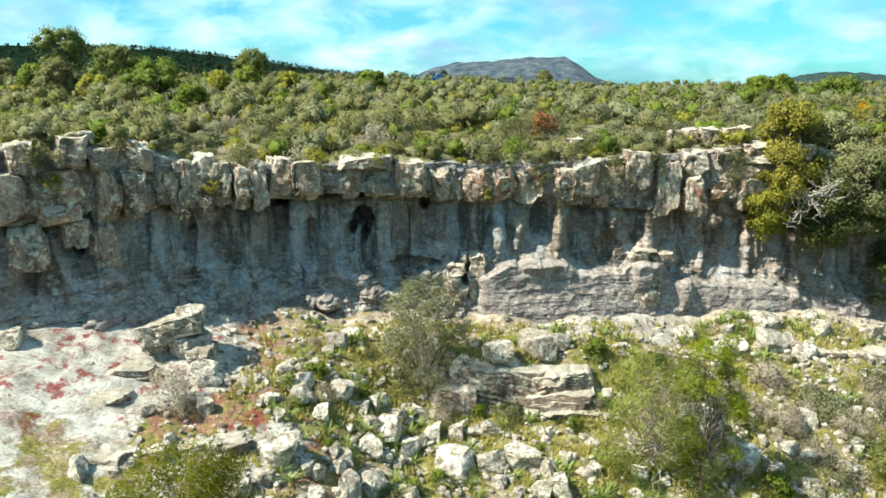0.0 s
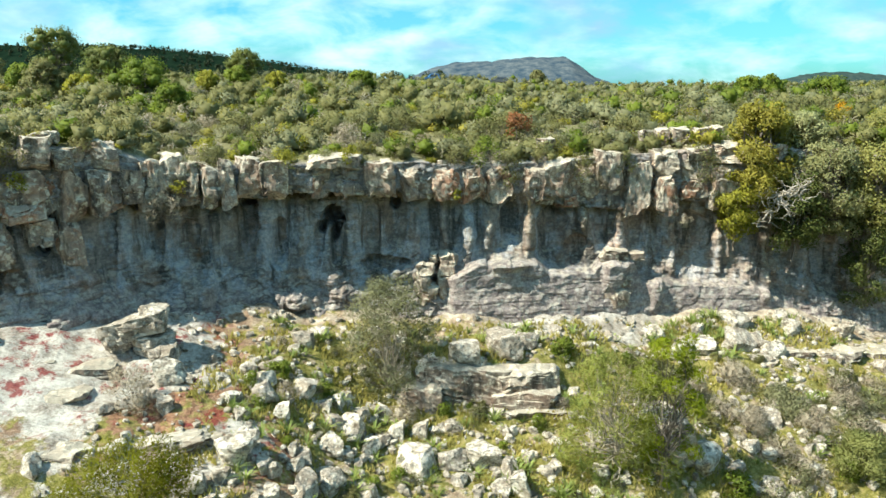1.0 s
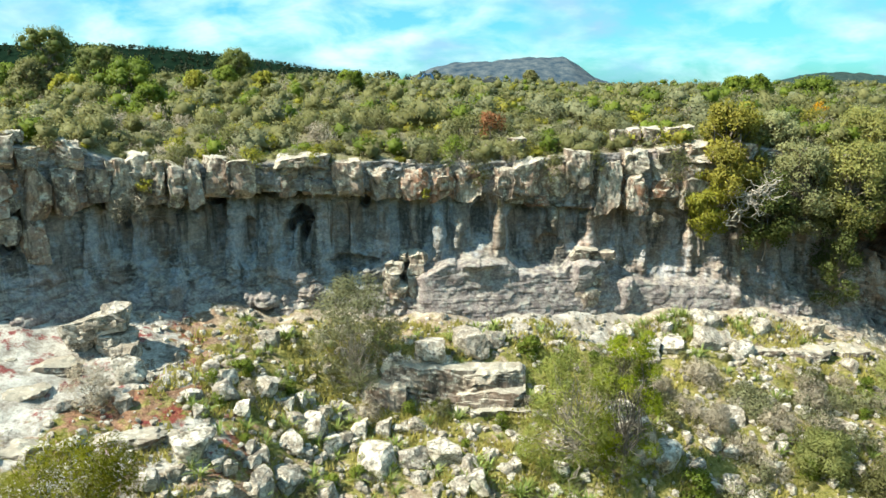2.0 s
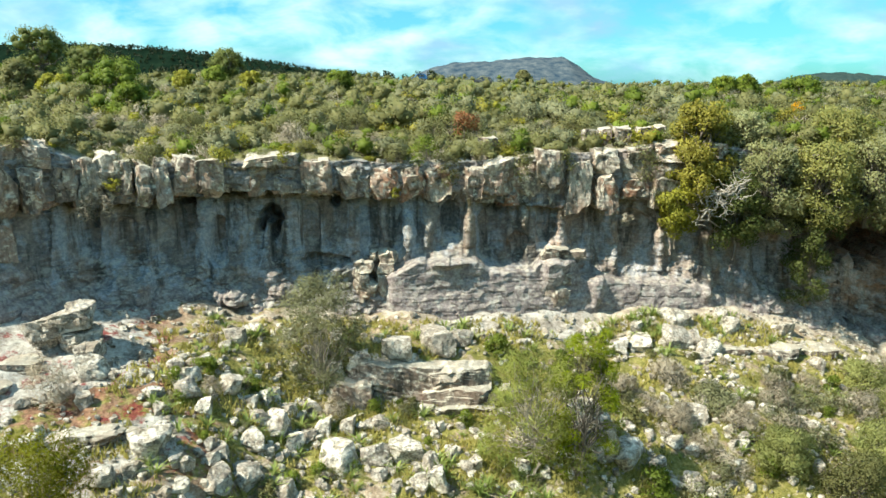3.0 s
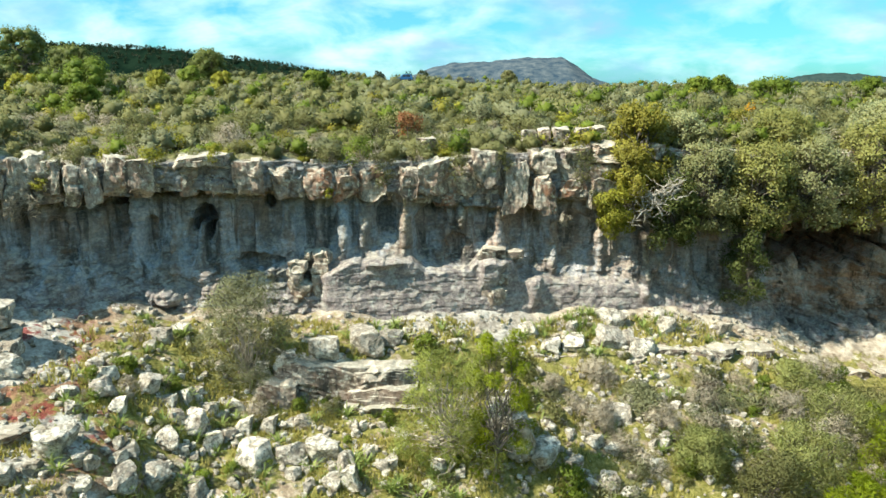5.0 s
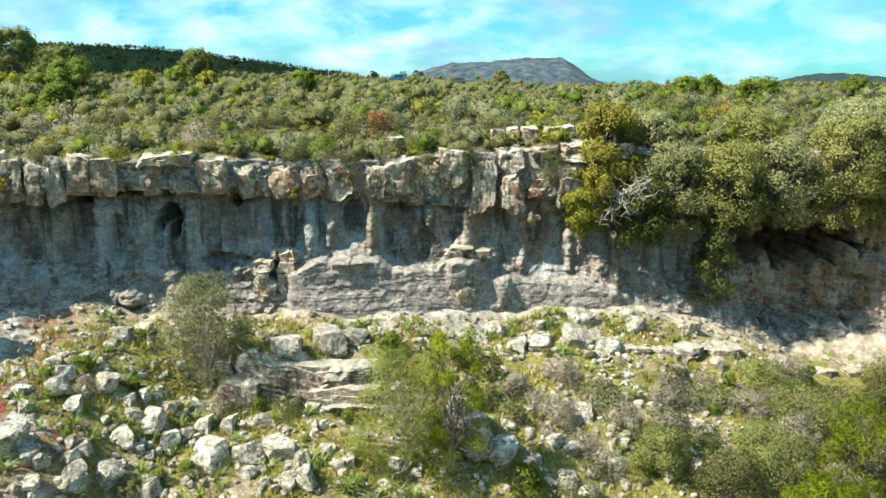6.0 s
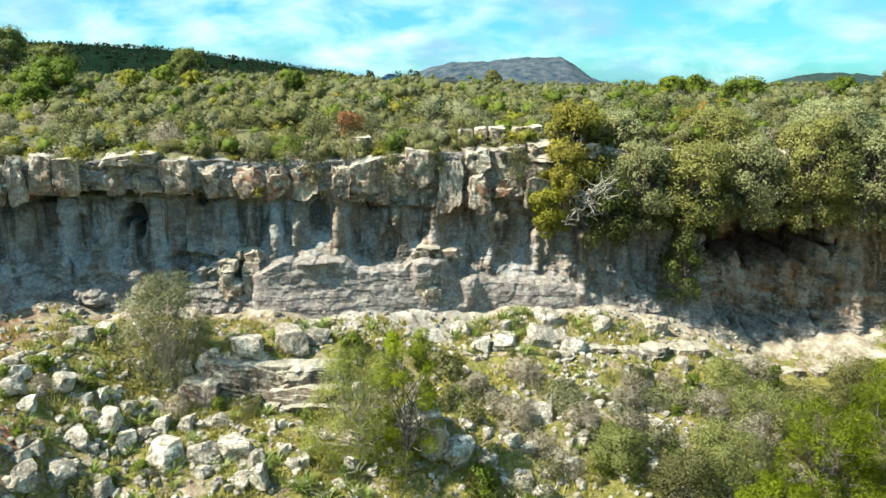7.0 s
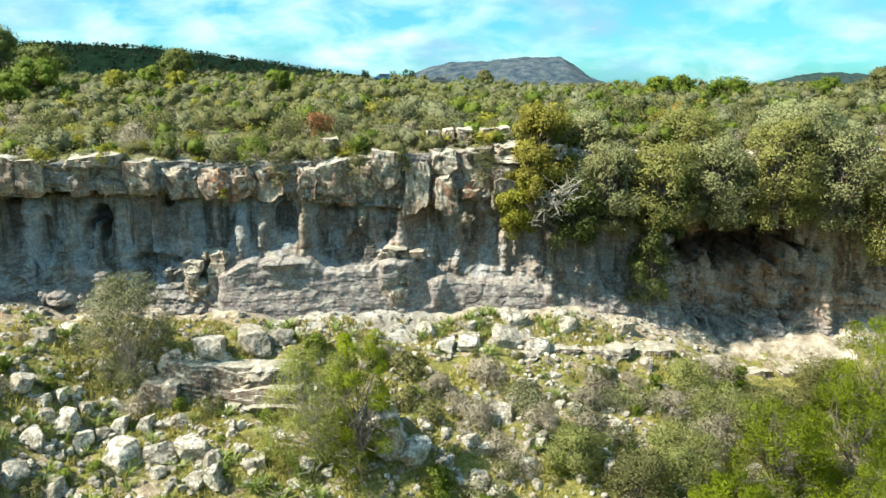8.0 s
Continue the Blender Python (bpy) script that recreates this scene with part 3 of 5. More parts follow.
# no air in the scene: distance haze is painted into the mountain and far hill
MOUNTAIN = plain_material("mountain_side_haze_in_colour", (0.026, 0.05, 0.075), (0.105, 0.125, 0.135), 0.03, 1.0, 0.0)
HAZE_TINTED = plain_material("wooded_hill_haze_in_colour", (0.022, 0.042, 0.042), (0.045, 0.066, 0.06), 0.04, 1.0, 0.0)
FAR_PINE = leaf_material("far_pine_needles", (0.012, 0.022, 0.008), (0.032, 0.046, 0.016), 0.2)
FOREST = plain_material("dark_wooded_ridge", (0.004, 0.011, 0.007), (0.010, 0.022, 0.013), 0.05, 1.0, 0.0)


# ---- ground: one sheet from the valley over the plateau to the horizon ----
def spaced(*stretches):
    out = []
    for a, b, n in stretches:
        out.append(np.linspace(a, b, n, endpoint=False))
    return np.concatenate(out + [np.array([stretches[-1][1]])])


def make_ground():
    xs = spaced((-4900, -900, 12), (-900, -120, 20), (-120, -26, 40), (-26, 46, 300), (46, 150, 40), (150, 900, 20), (900, 4900, 12))
    ys = spaced((-4900, -400, 8), (-400, -40, 12), (-40, 16, 34), (16, 50, 150), (50, 130, 60), (130, 300, 50), (300, 1200, 26), (1200, 4900, 12))
    X, Y = np.meshgrid(xs, ys, indexing="ij")
    Z = ground_z(X, Y)
    me = mesh_of("ground", np.stack([X, Y, Z], -1).reshape(-1, 3), quads(len(xs), len(ys)), True)
    d = foot_y(X) - Y
    bare = ease(-5.5, -10.0, X + 0.55 * (Y - 30)) * 0.95 + 0.3 * ease(1.8, 0.4, d) + 0.3 * ease(4.5, 6.5, X) * ease(3.6, 2.2, d) + 0.2
    bare = bare * ease(12, 19, Y) * (0.42 + 0.58 * ease(24.8, 27.6, Y + 0.12 * (X + 12)))
    red = ease(-4.0, -8.0, X + 0.5 * (Y - 30)) * ease(24, 26, Y)
    hollow = ease(1.25, 0.6, np.hypot(((X + 9.2) * 0.8 + (Y - 27.6) * 0.6) / 3.2, ((Y - 27.6) * 0.8 - (X + 9.2) * 0.6) / 1.3))
    bare, red = bare * (1 - hollow), np.maximum(red, hollow)
    pale = ease(3.5, 6.0, X) * ease(16, 13, X) * ease(3.4, 2.0, d)
    bare = np.maximum(bare, 0.9 * pale)
    apron = np.maximum(ease(-2.5, -5.5, X + 0.5 * (Y - 30)), 0.8 * pale)
    grass = 0.50 + 0.2 * ease(-8, -4, X) * ease(25, 30, Y) - 0.25 * ease(3, 0, d) + 0.12 * fbm(X * 0.2, Y * 0.2, 0, 81, 2)
    scrub = np.maximum(ease(11, 13, Y - face_y(X)), ease(19, 12, Y))
    for name, data in (("bare", bare), ("red", red), ("apron", apron), ("grass", grass), ("scrub", scrub)):
        at = me.attributes.new(name, "FLOAT", "POINT")
        at.data.foreach_set("value", np.clip(data, 0, 1).astype(np.float32).ravel())
    ob = part("ground", me, GROUND)
    return tagged(ob, "stony slope of soil, turf and bare pale rock under the cliff", "ground", kind="structure")


make_ground()


# ---- cliff ----
def make_cliff():
    xs = np.concatenate([np.arange(-24, 27, 0.06), np.arange(27, 50.01, 0.1)])
    rows = 210
    v = np.linspace(0, 1, rows)
    X = np.repeat(xs[:, None], rows, 1)
    z0, z1 = foot_z(xs) - 1.2, rim_z(xs) - 0.25
    Z = z0[:, None] + (z1 - z0)[:, None] * v[None, :]
    Y = wall_y(X, Z)
    # the worn top, running back under the scrub
    back = np.array([0.25, 0.7, 1.4, 2.6, 4.2, 6.5, 9.0, 12.5, 16.0])
    Xt = np.repeat(xs[:, None], len(back), 1)
    Yt = Y[:, -1:] + back[None, :]
    Zt = z1[:, None] + 0.25 * ease(0, 1.5, back)[None, :] + 0.16 * fbm(Xt * 0.8, Yt * 0.8, 0, 91, 4) + (high_ground(Xt, Yt) - z1[:, None]) * ease(0.4, 4, back)[None, :]
    X, Y, Z = (np.concatenate(p, 1) for p in ((X, Xt), (Y, Yt), (Z, Zt)))
    me = mesh_of("cliff", np.stack([X, Y, Z], -1).reshape(-1, 3), quads(len(xs), rows + len(back)), True)
    stained = ease(-0.5, 0.5, Z - shelf_top(X)) * ease(0.2, 1.6, Z - foot_z(X)) * (1 - 0.5 * ease(0.0, 0.6, Z - lip_z(X)))
    column = np.zeros_like(Z)
    for k, (cx, half, z0, z1, out) in enumerate(RIBS):
        column = np.maximum(column, rib_share(X, Z, cx, half, z0, z1, 170 + k) * min(1.0, out * 1.2))
    under = np.exp(-(((lip_z(X) - 0.15 - Z) / 0.4) ** 2))
    overgrown = np.zeros_like(Z)
    overgrown[:, rows + 1 :] = 0.9
    for name, data in (("stained", stained), ("overgrown", overgrown), ("column", column), ("under_lip", under)):
        at = me.attributes.new(name, "FLOAT", "POINT")
        at.data.foreach_set("value", np.clip(data, 0, 1).astype(np.float32).ravel())
    ob = part("cliff", me, CLIFF)
    return tagged(ob, "weathered grey limestone cliff with dark streaks, hollows and broken caprock", "cliff", kind="structure")


cliff = make_cliff()


def cube_shell(n):
    """A cube's shell of n by n faces a side, with shared corners, in -1 to 1."""
    index, verts, faces = {}, [], []
    for axis in range(3):
        for side in (-1, 1):
            for i in range(n):
                for j in range(n):
                    quad = []
                    for a, b in ((i, j), (i + 1, j), (i + 1, j + 1), (i, j + 1)):
                        key = [0, 0, 0]
                        key[axis], key[(axis + 1) % 3], key[(axis + 2) % 3] = (n if side > 0 else 0), a, b
                        key = tuple(key)
                        if key not in index:
                            index[key] = len(verts)
                            verts.append([2 * k / n - 1 for k in key])
                        quad.append(index[key])
                    faces.append(quad if side > 0 else quad[::-1])
    return np.array(verts), np.array(faces)


SHELL2, SHELL6, SHELL8, SHELL12, SHELL4 = (cube_shell(k) for k in (2, 6, 8, 12, 4))


def block_mesh(size, seed, rough=0.09, shell=SHELL6, cuts=9, worn=0.0):
    """A broken block of caprock: flat broken faces, chipped arrises, open cracks."""
    rng = np.random.default_rng(seed)
    v, f = shell
    half = np.asarray(size) / 2
    r = np.linalg.norm(v, axis=1, keepdims=True)
    p = v * (1 - worn) * (0.93 + 0.07 / np.maximum(r, 1) * 1.25) + v / r * worn * 1.1
    p = p * (1 + 0.09 * rng.uniform(-1, 1, 3) * v[:, [1, 2, 0]] + 0.06 * rng.uniform(-1, 1, 3) * v[:, [2, 0, 1]]) * half
    q = p * 1.1 + rng.uniform(0, 90, 3)
    out = p / (np.linalg.norm(p, axis=1, keepdims=True) + 1e-6)
    for k in range(3):
        p[:, k] += rough * 0.55 * fbm(q[:, 0] * 0.9, q[:, 1] * 0.9, q[:, 2] * 0.9, 100 + k, 3, 0.5)
    for _ in range(cuts):
        nrm = rng.normal(size=3) * np.array([1.0, 1.0, 0.7])
        nrm /= np.linalg.norm(nrm)
        reach = np.abs(nrm * half).sum() * rng.uniform(0.60, 0.86)
        over = np.maximum(p @ nrm - reach, 0)
        p = p - over[:, None] * nrm
    # spalled facets on the upright faces, and cracks down them
    along = np.where(np.abs(v[:, 0]) > 0.99, q[:, 1], q[:, 0])
    p = p + out * fracture(along, q[:, 2], 0.75, 0.55, 210 + seed % 7, 0.13 * (1 - worn), 0.35, -0.09 * (1 - worn))[:, None]
    p = p + out * (0.035 * fbm(q[:, 0] * 4, q[:, 1] * 4, q[:, 2] * 5, 120, 2))[:, None]
    return mesh_of("rock_block", p, f, False)


def make_caprock():
    rng = random.Random(11)
    blocks = (  # along, width, bottom, top
        (-19.2, 1.6, 14.0, 16.2), (-18.6, 1.1, 16.2, 17.6), (-17.5, 1.7, 14.7, 16.3), (-16.9, 1.2, 16.2, 17.7), (-14.85, 1.35, 15.95, 17.4), (-16.0, 0.9, 16.1, 17.0),
        (-18.55, 1.4, 11.9, 13.95), (-17.05, 1.1, 12.75, 13.9), (-16.1, 0.95, 11.65, 13.8), (-16.1, 1.2, 13.7, 16.2), (-14.9, 1.05, 13.9, 16.0), (-13.85, 1.1, 14.2, 16.2), (-12.9, 0.8, 14.3, 16.4), (-12.2, 1.1, 14.5, 16.5), (-11.3, 0.9, 14.4, 16.2), (-10.4, 1.1, 13.7, 16.2),
        (-9.6, 0.7, 13.8, 16.2), (-8.6, 1.3, 14.1, 16.2), (-7.3, 1.3, 14.0, 16.0), (-1.8, 1.6, 14.0, 15.9), (-0.1, 1.8, 13.9, 15.6),
        (6.9, 1.1, 13.2, 15.3), (8.3, 1.7, 13.4, 15.6), (10.1, 1.8, 13.5, 15.6), (11.6, 1.7, 14.0, 16.2), (13.3, 1.5, 12.4, 15.8), (14.9, 1.7, 14.6, 16.2),
    )
    rusty = ((1.8, 1.7, 13.6, 15.5), (3.3, 1.3, 13.4, 15.5), (4.7, 1.5, 13.4, 15.6), (15.1, 1.4, 12.2, 14.6), (-5.1, 0.9, 14.0, 15.5), (-3.6, 0.8, 14.1, 15.5), (-17.4, 1.5, 13.85, 14.75), (9.3, 0.8, 12.9, 13.9))
    k = 0
    for stone, rows in ((BLOCK, blocks), (BLOCK_RED, rusty)):
        for x, w, z0, z1 in rows:
            lean = math.degrees(math.atan2(float(face_y(x + 0.6) - face_y(x - 0.6)), 1.2))
            set_back = 0.55 if (stone is BLOCK_RED and -6 < x < -3) else rng.uniform(-0.3, 0.3)
            me = block_mesh((w * 1.03, 1.7, (z1 - z0) * 1.02), 500 + k, 0.17, SHELL12)
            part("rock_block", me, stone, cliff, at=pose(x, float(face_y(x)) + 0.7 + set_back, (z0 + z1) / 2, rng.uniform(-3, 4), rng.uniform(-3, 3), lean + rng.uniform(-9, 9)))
            k += 1
    # the projecting slab over a dark recess
    me = block_mesh((3.4, 2.2, 0.55), 480, 0.12, SHELL12)
    part("rock_slab", me, BLOCK, cliff, at=pose(-4.2, float(face_y(-4.2)) + 0.75, 16.0, 2, 0, 13))
    # the broken courses between and behind them
    x = -25.0
    while x < 47:
        w = rng.uniform(0.6, 1.9)
        cx = x + w / 2
        lip, rim = float(lip_z(cx)), float(rim_z(cx)) - 0.2
        lean = math.degrees(math.atan2(float(face_y(cx + 0.5) - face_y(cx - 0.5)), 1.0))
        z = lip - rng.uniform(-0.1, 0.3)
        behind = 0.62 if -19.5 < cx < 16 else 0.0
        while z < rim - 0.25:
            top = rim + rng.uniform(-0.2, 0.25)
            h = top - z if top - z < 0.9 else (top - z) * rng.uniform(0.35, 0.72)
            me = block_mesh((w * rng.uniform(0.92, 1.04), 1.5, h * 0.99), 600 + k, 0.16, SHELL8)
            cy = float(face_y(cx)) + 0.72 + behind + rng.uniform(-0.25, 0.25)
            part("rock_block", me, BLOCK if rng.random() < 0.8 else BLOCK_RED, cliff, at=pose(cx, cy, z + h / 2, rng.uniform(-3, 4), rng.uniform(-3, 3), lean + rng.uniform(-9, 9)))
            z, k = z + h, k + 1
        x += w + rng.choice((0.02, 0.04, 0.1, 0.3))
    # knobs and pillars standing out of the lower wall
    for x, y, w, z0, z1 in (
        (1.95, 40.8, 1.2, 8.0, 9.3), (1.9, 40.85, 0.9, 9.2, 10.0), (1.98, 40.9, 1.05, 9.95, 10.65), (1.25, 41.0, 0.55, 10.1, 10.6), (0.75, 40.4, 1.2, 7.9, 8.9), (0.55, 40.2, 0.8, 8.8, 9.6), (0.68, 40.15, 0.95, 9.5, 10.1),
        (12.1, 42.3, 1.5, 7.0, 8.2), (12.15, 42.5, 1.35, 8.1, 9.0), (11.9, 42.75, 1.55, 8.95, 9.7), (12.0, 42.95, 1.75, 9.65, 10.35), (13.4, 43.4, 1.1, 9.7, 10.1), (41.3, 48.9, 0.9, 5.2, 7.4), (41.2, 48.8, 1.1, 3.2, 5.5)):
        me = block_mesh((w, 1.1, (z1 - z0) * 1.12), 800 + k, 0.13, SHELL8, 12, 0.22)
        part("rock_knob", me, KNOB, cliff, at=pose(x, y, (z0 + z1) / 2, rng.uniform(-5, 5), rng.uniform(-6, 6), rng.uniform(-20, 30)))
        k += 1
    # loose pale rocks on the rim
    for x, dy, w, h, z in ((14.4, 2.2, 1.0, 0.9, 16.8), (15.4, 2.2, 0.9, 1.0, 16.9), (16.4, 2.0, 1.3, 1.0, 16.9), (17.8, 2.2, 1.0, 0.9, 17.0), (18.8, 2.3, 1.0, 0.8, 17.1), (8.0, 2.6, 1.0, 0.6, 16.5), (-16.8, 1.4, 1.3, 0.5, 17.7)):
        me = block_mesh((w, 1.0, h), 850 + k, 0.2, SHELL8, 10, 0.2)
        part("rim_rock", me, KNOB, cliff, at=pose(x, float(face_y(x)) + dy, z, rng.uniform(-6, 6), rng.uniform(-6, 6), rng.uniform(-40, 40)))
        k += 1


make_caprock()


# ---- distance ----
def ridge(name, pts, y, depth, material, label, rough, seed):
    """A far hill: its skyline over x, falling away in front and behind."""
    px, pz = zip(*pts)
    xs = np.linspace(px[0], px[-1], 160)
    top = np.interp(xs, px, pz)
    ks = np.linspace(-1, 1, 25)
    X, K = np.meshgrid(xs, ks, indexing="ij")
    Z = -60 + (top[:, None] + 60) * (1 - np.abs(K) ** 1.6)
    Z = Z + rough * fbm(X / (rough * 9), K * depth / (rough * 9), 0, seed, 5) * (1 - 0.5 * np.abs(K))
    me = mesh_of(name, np.stack([X, y + K * depth, Z], -1).reshape(-1, 3), quads(160, 25), True)
    return tagged(part(name, me, material), label, "hill", kind="structure")


ridge("mountain", ((-420, -60), (-153, 43), (-97, 62), (-41, 84), (38, 106), (105, 108), (194, 112), (261, 121), (350, 127), (484, 127), (535, 97), (595, 53), (657, 32), (900, -60)), 3000, 420, MOUNTAIN, "flat-topped mountain with pale rock bands, tinted blue-grey for haze, far behind the plateau", 3.0, 5)
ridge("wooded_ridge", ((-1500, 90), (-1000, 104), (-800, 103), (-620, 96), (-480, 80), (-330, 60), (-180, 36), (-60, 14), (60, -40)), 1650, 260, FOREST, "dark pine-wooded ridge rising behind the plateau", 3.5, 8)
ridge("far_ridge", ((1250, -40), (1500, 24), (1660, 62), (1800, 78), (1950, 74), (2100, 60), (2900, 40)), 3500, 300, HAZE_TINTED, "low wooded hill on the horizon", 4.0, 12)


# ---- plants: leaves as small separate blades on clumps ----
def leaf_cloud(rng, centres, radii, count, size, slim=0.5, droop=0.0, flat=1.0):
    """Quads scattered about clump centres: places and faces."""
    centres, radii = np.asarray(centres, float), np.asarray(radii, float)
    pick = rng.choice(len(centres), count, p=radii**2 / (radii**2).sum())
    d = rng.normal(size=(count, 3))
    d /= np.linalg.norm(d, axis=1, keepdims=True)
    r = radii[pick] * (0.42 + 0.68 * rng.uniform(0, 1, count) ** 0.6)
    c = centres[pick] + d * r[:, None] * np.array([1, 1, flat])
    u = rng.normal(size=(count, 3)) + d * 0.7 + np.array([0, 0, 0.35 - droop])
    u /= np.linalg.norm(u, axis=1, keepdims=True)
    w = np.cross(u, rng.normal(size=(count, 3)))
    w /= np.linalg.norm(w, axis=1, keepdims=True)
    s = size * rng.uniform(0.6, 1.3, count)[:, None]
    turned = np.where((np.cross(w, u) * d).sum(1) < 0, -1.0, 1.0)
    u, w = u * s, w * s * slim * turned[:, None]
    whole = c - centres.mean(0)
    whole /= np.linalg.norm(whole, axis=1, keepdims=True) + 1e-6
    nrm = d * 0.5 + whole * 0.5 + np.array([0, 0, 0.4]) + rng.normal(size=(count, 3)) * 0.25
    nrm = np.repeat(nrm / np.linalg.norm(nrm, axis=1, keepdims=True), 4, 0)
    v = np.stack([c - u * 0.5, c + w * 0.5 - u * 0.05, c + u * 0.5, c - w * 0.5 - u * 0.05], 1)
    return v.reshape(-1, 3), np.arange(count * 4).reshape(-1, 4), nrm


def tube(path, radii, sides=6):
    """A tapered tube along a path."""
    path, radii = np.asarray(path, float), np.asarray(radii, float)
    tan = np.gradient(path, axis=0)
    tan /= np.linalg.norm(tan, axis=1, keepdims=True) + 1e-9
    side = np.cross(tan, np.array([0.31, 0.87, 0.12]))
    side /= np.linalg.norm(side, axis=1, keepdims=True) + 1e-9
    up = np.cross(side, tan)
    a = np.linspace(0, 2 * np.pi, sides, endpoint=False)
    ring = path[:, None, :] + radii[:, None, None] * (np.cos(a)[None, :, None] * side[:, None, :] + np.sin(a)[None, :, None] * up[:, None, :])
    n = len(path)
    f = []
    for i in range(n - 1):
        for j in range(sides):
            k = (j + 1) % sides
            f.append((i * sides + j, i * sides + k, (i + 1) * sides + k, (i + 1) * sides + j))
    return ring.reshape(-1, 3), np.array(f)


def joined(pieces):
    verts, faces, at = [], [], 0
    for v, f, *_ in pieces:
        verts.append(v)
        faces.append(f + at)
        at += len(v)
    return np.concatenate(verts), np.concatenate(faces)


def branch_path(rng, a, b, sag=0.1, n=6):
    t = np.linspace(0, 1, n)[:, None]
    p = np.asarray(a) * (1 - t) + np.asarray(b) * t
    wob = rng.normal(size=(n, 3)) * sag * np.linalg.norm(np.asarray(b) - a) * 0.5
    return p + wob * np.sin(t * np.pi)


LEAVES, slimness = {}, {}


def make_plant(name, label, category, seed, width, height, leaves, leaf, material, clumps=14, stem=0.35, slim=0.5, group="", wood=BARK, spread=1.0, flat=0.85, droop=0.0, crown_low=0.15, thin=1.0, clump=1.0):
    """A shrub or tree at the origin: trunk with limbs, and a crown of separate leaves on clumps."""
    rng = np.random.default_rng(seed)
    ob = thing(name, label, category, group)
    centres, radii = [], []
    for i in range(clumps):
        a = rng.uniform(0, 2 * np.pi)
        h = crown_low + (1 - crown_low) * rng.uniform(0.05, 1.0) ** 0.8
        belly = math.sin(math.pi * min(0.97, 0.12 + 0.80 * (h - crown_low) / (1 - crown_low))) ** 0.6
        r = width / 2 * belly * math.sqrt(rng.uniform(0.15, 1.0)) * spread * 0.8
        cr = width * rng.uniform(0.13, 0.24) * (14 / clumps) ** 0.28 * clump
        centres.append((r * math.cos(a), r * math.sin(a), max(height * h - cr * 0.6, cr * 0.4)))
        radii.append(cr)
    wood_bits = []
    fork = np.array([0, 0, height * stem])
    thick = (0.022 * height + 0.012 * width) * (1.0 if category == "tree" else 0.55) * thin
    wood_bits.append(tube(branch_path(rng, (0, 0, -0.25), fork, 0.15), np.linspace(thick, thick * 0.6, 6)))
    limbs = []
    for c in centres:
        limbs.append(tube(branch_path(rng, fork * rng.uniform(0.5, 1.0), np.asarray(c), 0.16)[:: (1 if category == "tree" else 2)], np.linspace(thick * 0.42, thick * 0.08, 6)[:: (1 if category == "tree" else 2)], 4 if category == "tree" else 3))
    if category == "tree":
        part("trunk", mesh_of("trunk", *wood_bits[0], True), wood, ob)
        for limb in limbs:
            part("limb", mesh_of("limb", *limb, True), wood, ob)
    else:
        part("stem", mesh_of("stem", *joined(wood_bits + limbs), True), wood, ob)
    v, f, nrm = leaf_cloud(rng, centres, radii, leaves, leaf, slim, droop, flat)
    if name == "plateau_tree":
        # the packed inner twigs and leaves of each clump
        pv, pf = SHELL2
        for c, r in zip(centres, radii):
            out = pv / np.linalg.norm(pv, axis=1, keepdims=True)
            lump = np.asarray(c) + out * r * 0.5 * (1 + 0.3 * rng.uniform(-1, 1, (len(pv), 1))) * np.array([1, 1, flat])
            v, nrm = np.concatenate([v, lump[pf].reshape(-1, 3)]), np.concatenate([nrm, out[pf].reshape(-1, 3)])
        f = np.arange(len(v)).reshape(-1, 4)
    LEAVES[ob.name], slimness[ob.name] = leaves, slim
    part("crown", mesh_of("crown", v, f, normals=nrm), material, ob)
    return ob


def place(ob, x, y, turn=0.0, size=1.0, sink=0.05, z=None, tall=1.0):
    zz = float(ground_z(x, y)) - sink if z is None else z
    return pose(x, y, zz, 0, 0, turn) @ Matrix.Diagonal((size, size, size * tall, 1))


# scrub of the plateau: a few shrubs of each kind, copied
EDGE = "shrubs on the plateau"
SCRUB = [
    make_plant("shrub", "grey-green rounded maquis shrub on the plateau", "shrub", 1, 3.0, 2.3, 1350, 0.13, OLIVE, 26, slim=0.75, group=EDGE),
    make_plant("shrub", "grey-green spreading maquis shrub on the plateau", "shrub", 2, 3.6, 1.7, 1400, 0.13, OLIVE, 30, slim=0.75, group=EDGE),
    make_plant("shrub", "fresh green dense shrub on the plateau", "shrub", 3, 2.6, 2.4, 1250, 0.125, GREEN, 24, slim=0.75, group=EDGE),
    make_plant("shrub", "yellow-green dense shrub on the plateau", "shrub", 4, 2.3, 1.6, 1150, 0.125, LIME, 22, slim=0.75, group=EDGE),
    make_plant("shrub", "grey leafless twiggy shrub on the plateau", "shrub", 5, 2.8, 1.6, 1100, 0.25, DRY, 24, slim=0.12, group=EDGE),
    make_plant("shrub", "golden olive-brown shrub on the plateau", "shrub", 6, 2.7, 1.6, 1200, 0.13, GOLD, 24, slim=0.75, group=EDGE),
    make_plant("shrub", "silvery sage-green shrub on the plateau", "shrub", 9, 3.0, 2.1, 1350, 0.13, SAGE, 26, slim=0.75, group=EDGE),
]
RUSTY = make_plant("shrub", "rusty brown shrub on the plateau", "shrub", 7, 2.2, 1.6, 800, 0.18, RUST, 12, group=EDGE)
BLOOM = make_plant("shrub", "shrub covered in bright orange blossom", "shrub", 8, 2.0, 1.7, 900, 0.17, ORANGE, 12, group=EDGE)


def top_z(x, y):
    """The plateau's surface, from the worn rim backwards."""
    return float(high_ground(x, y)) if y > float(face_y(x)) + 4 else max(float(high_ground(x, y)), float(rim_z(x)) - 0.3)


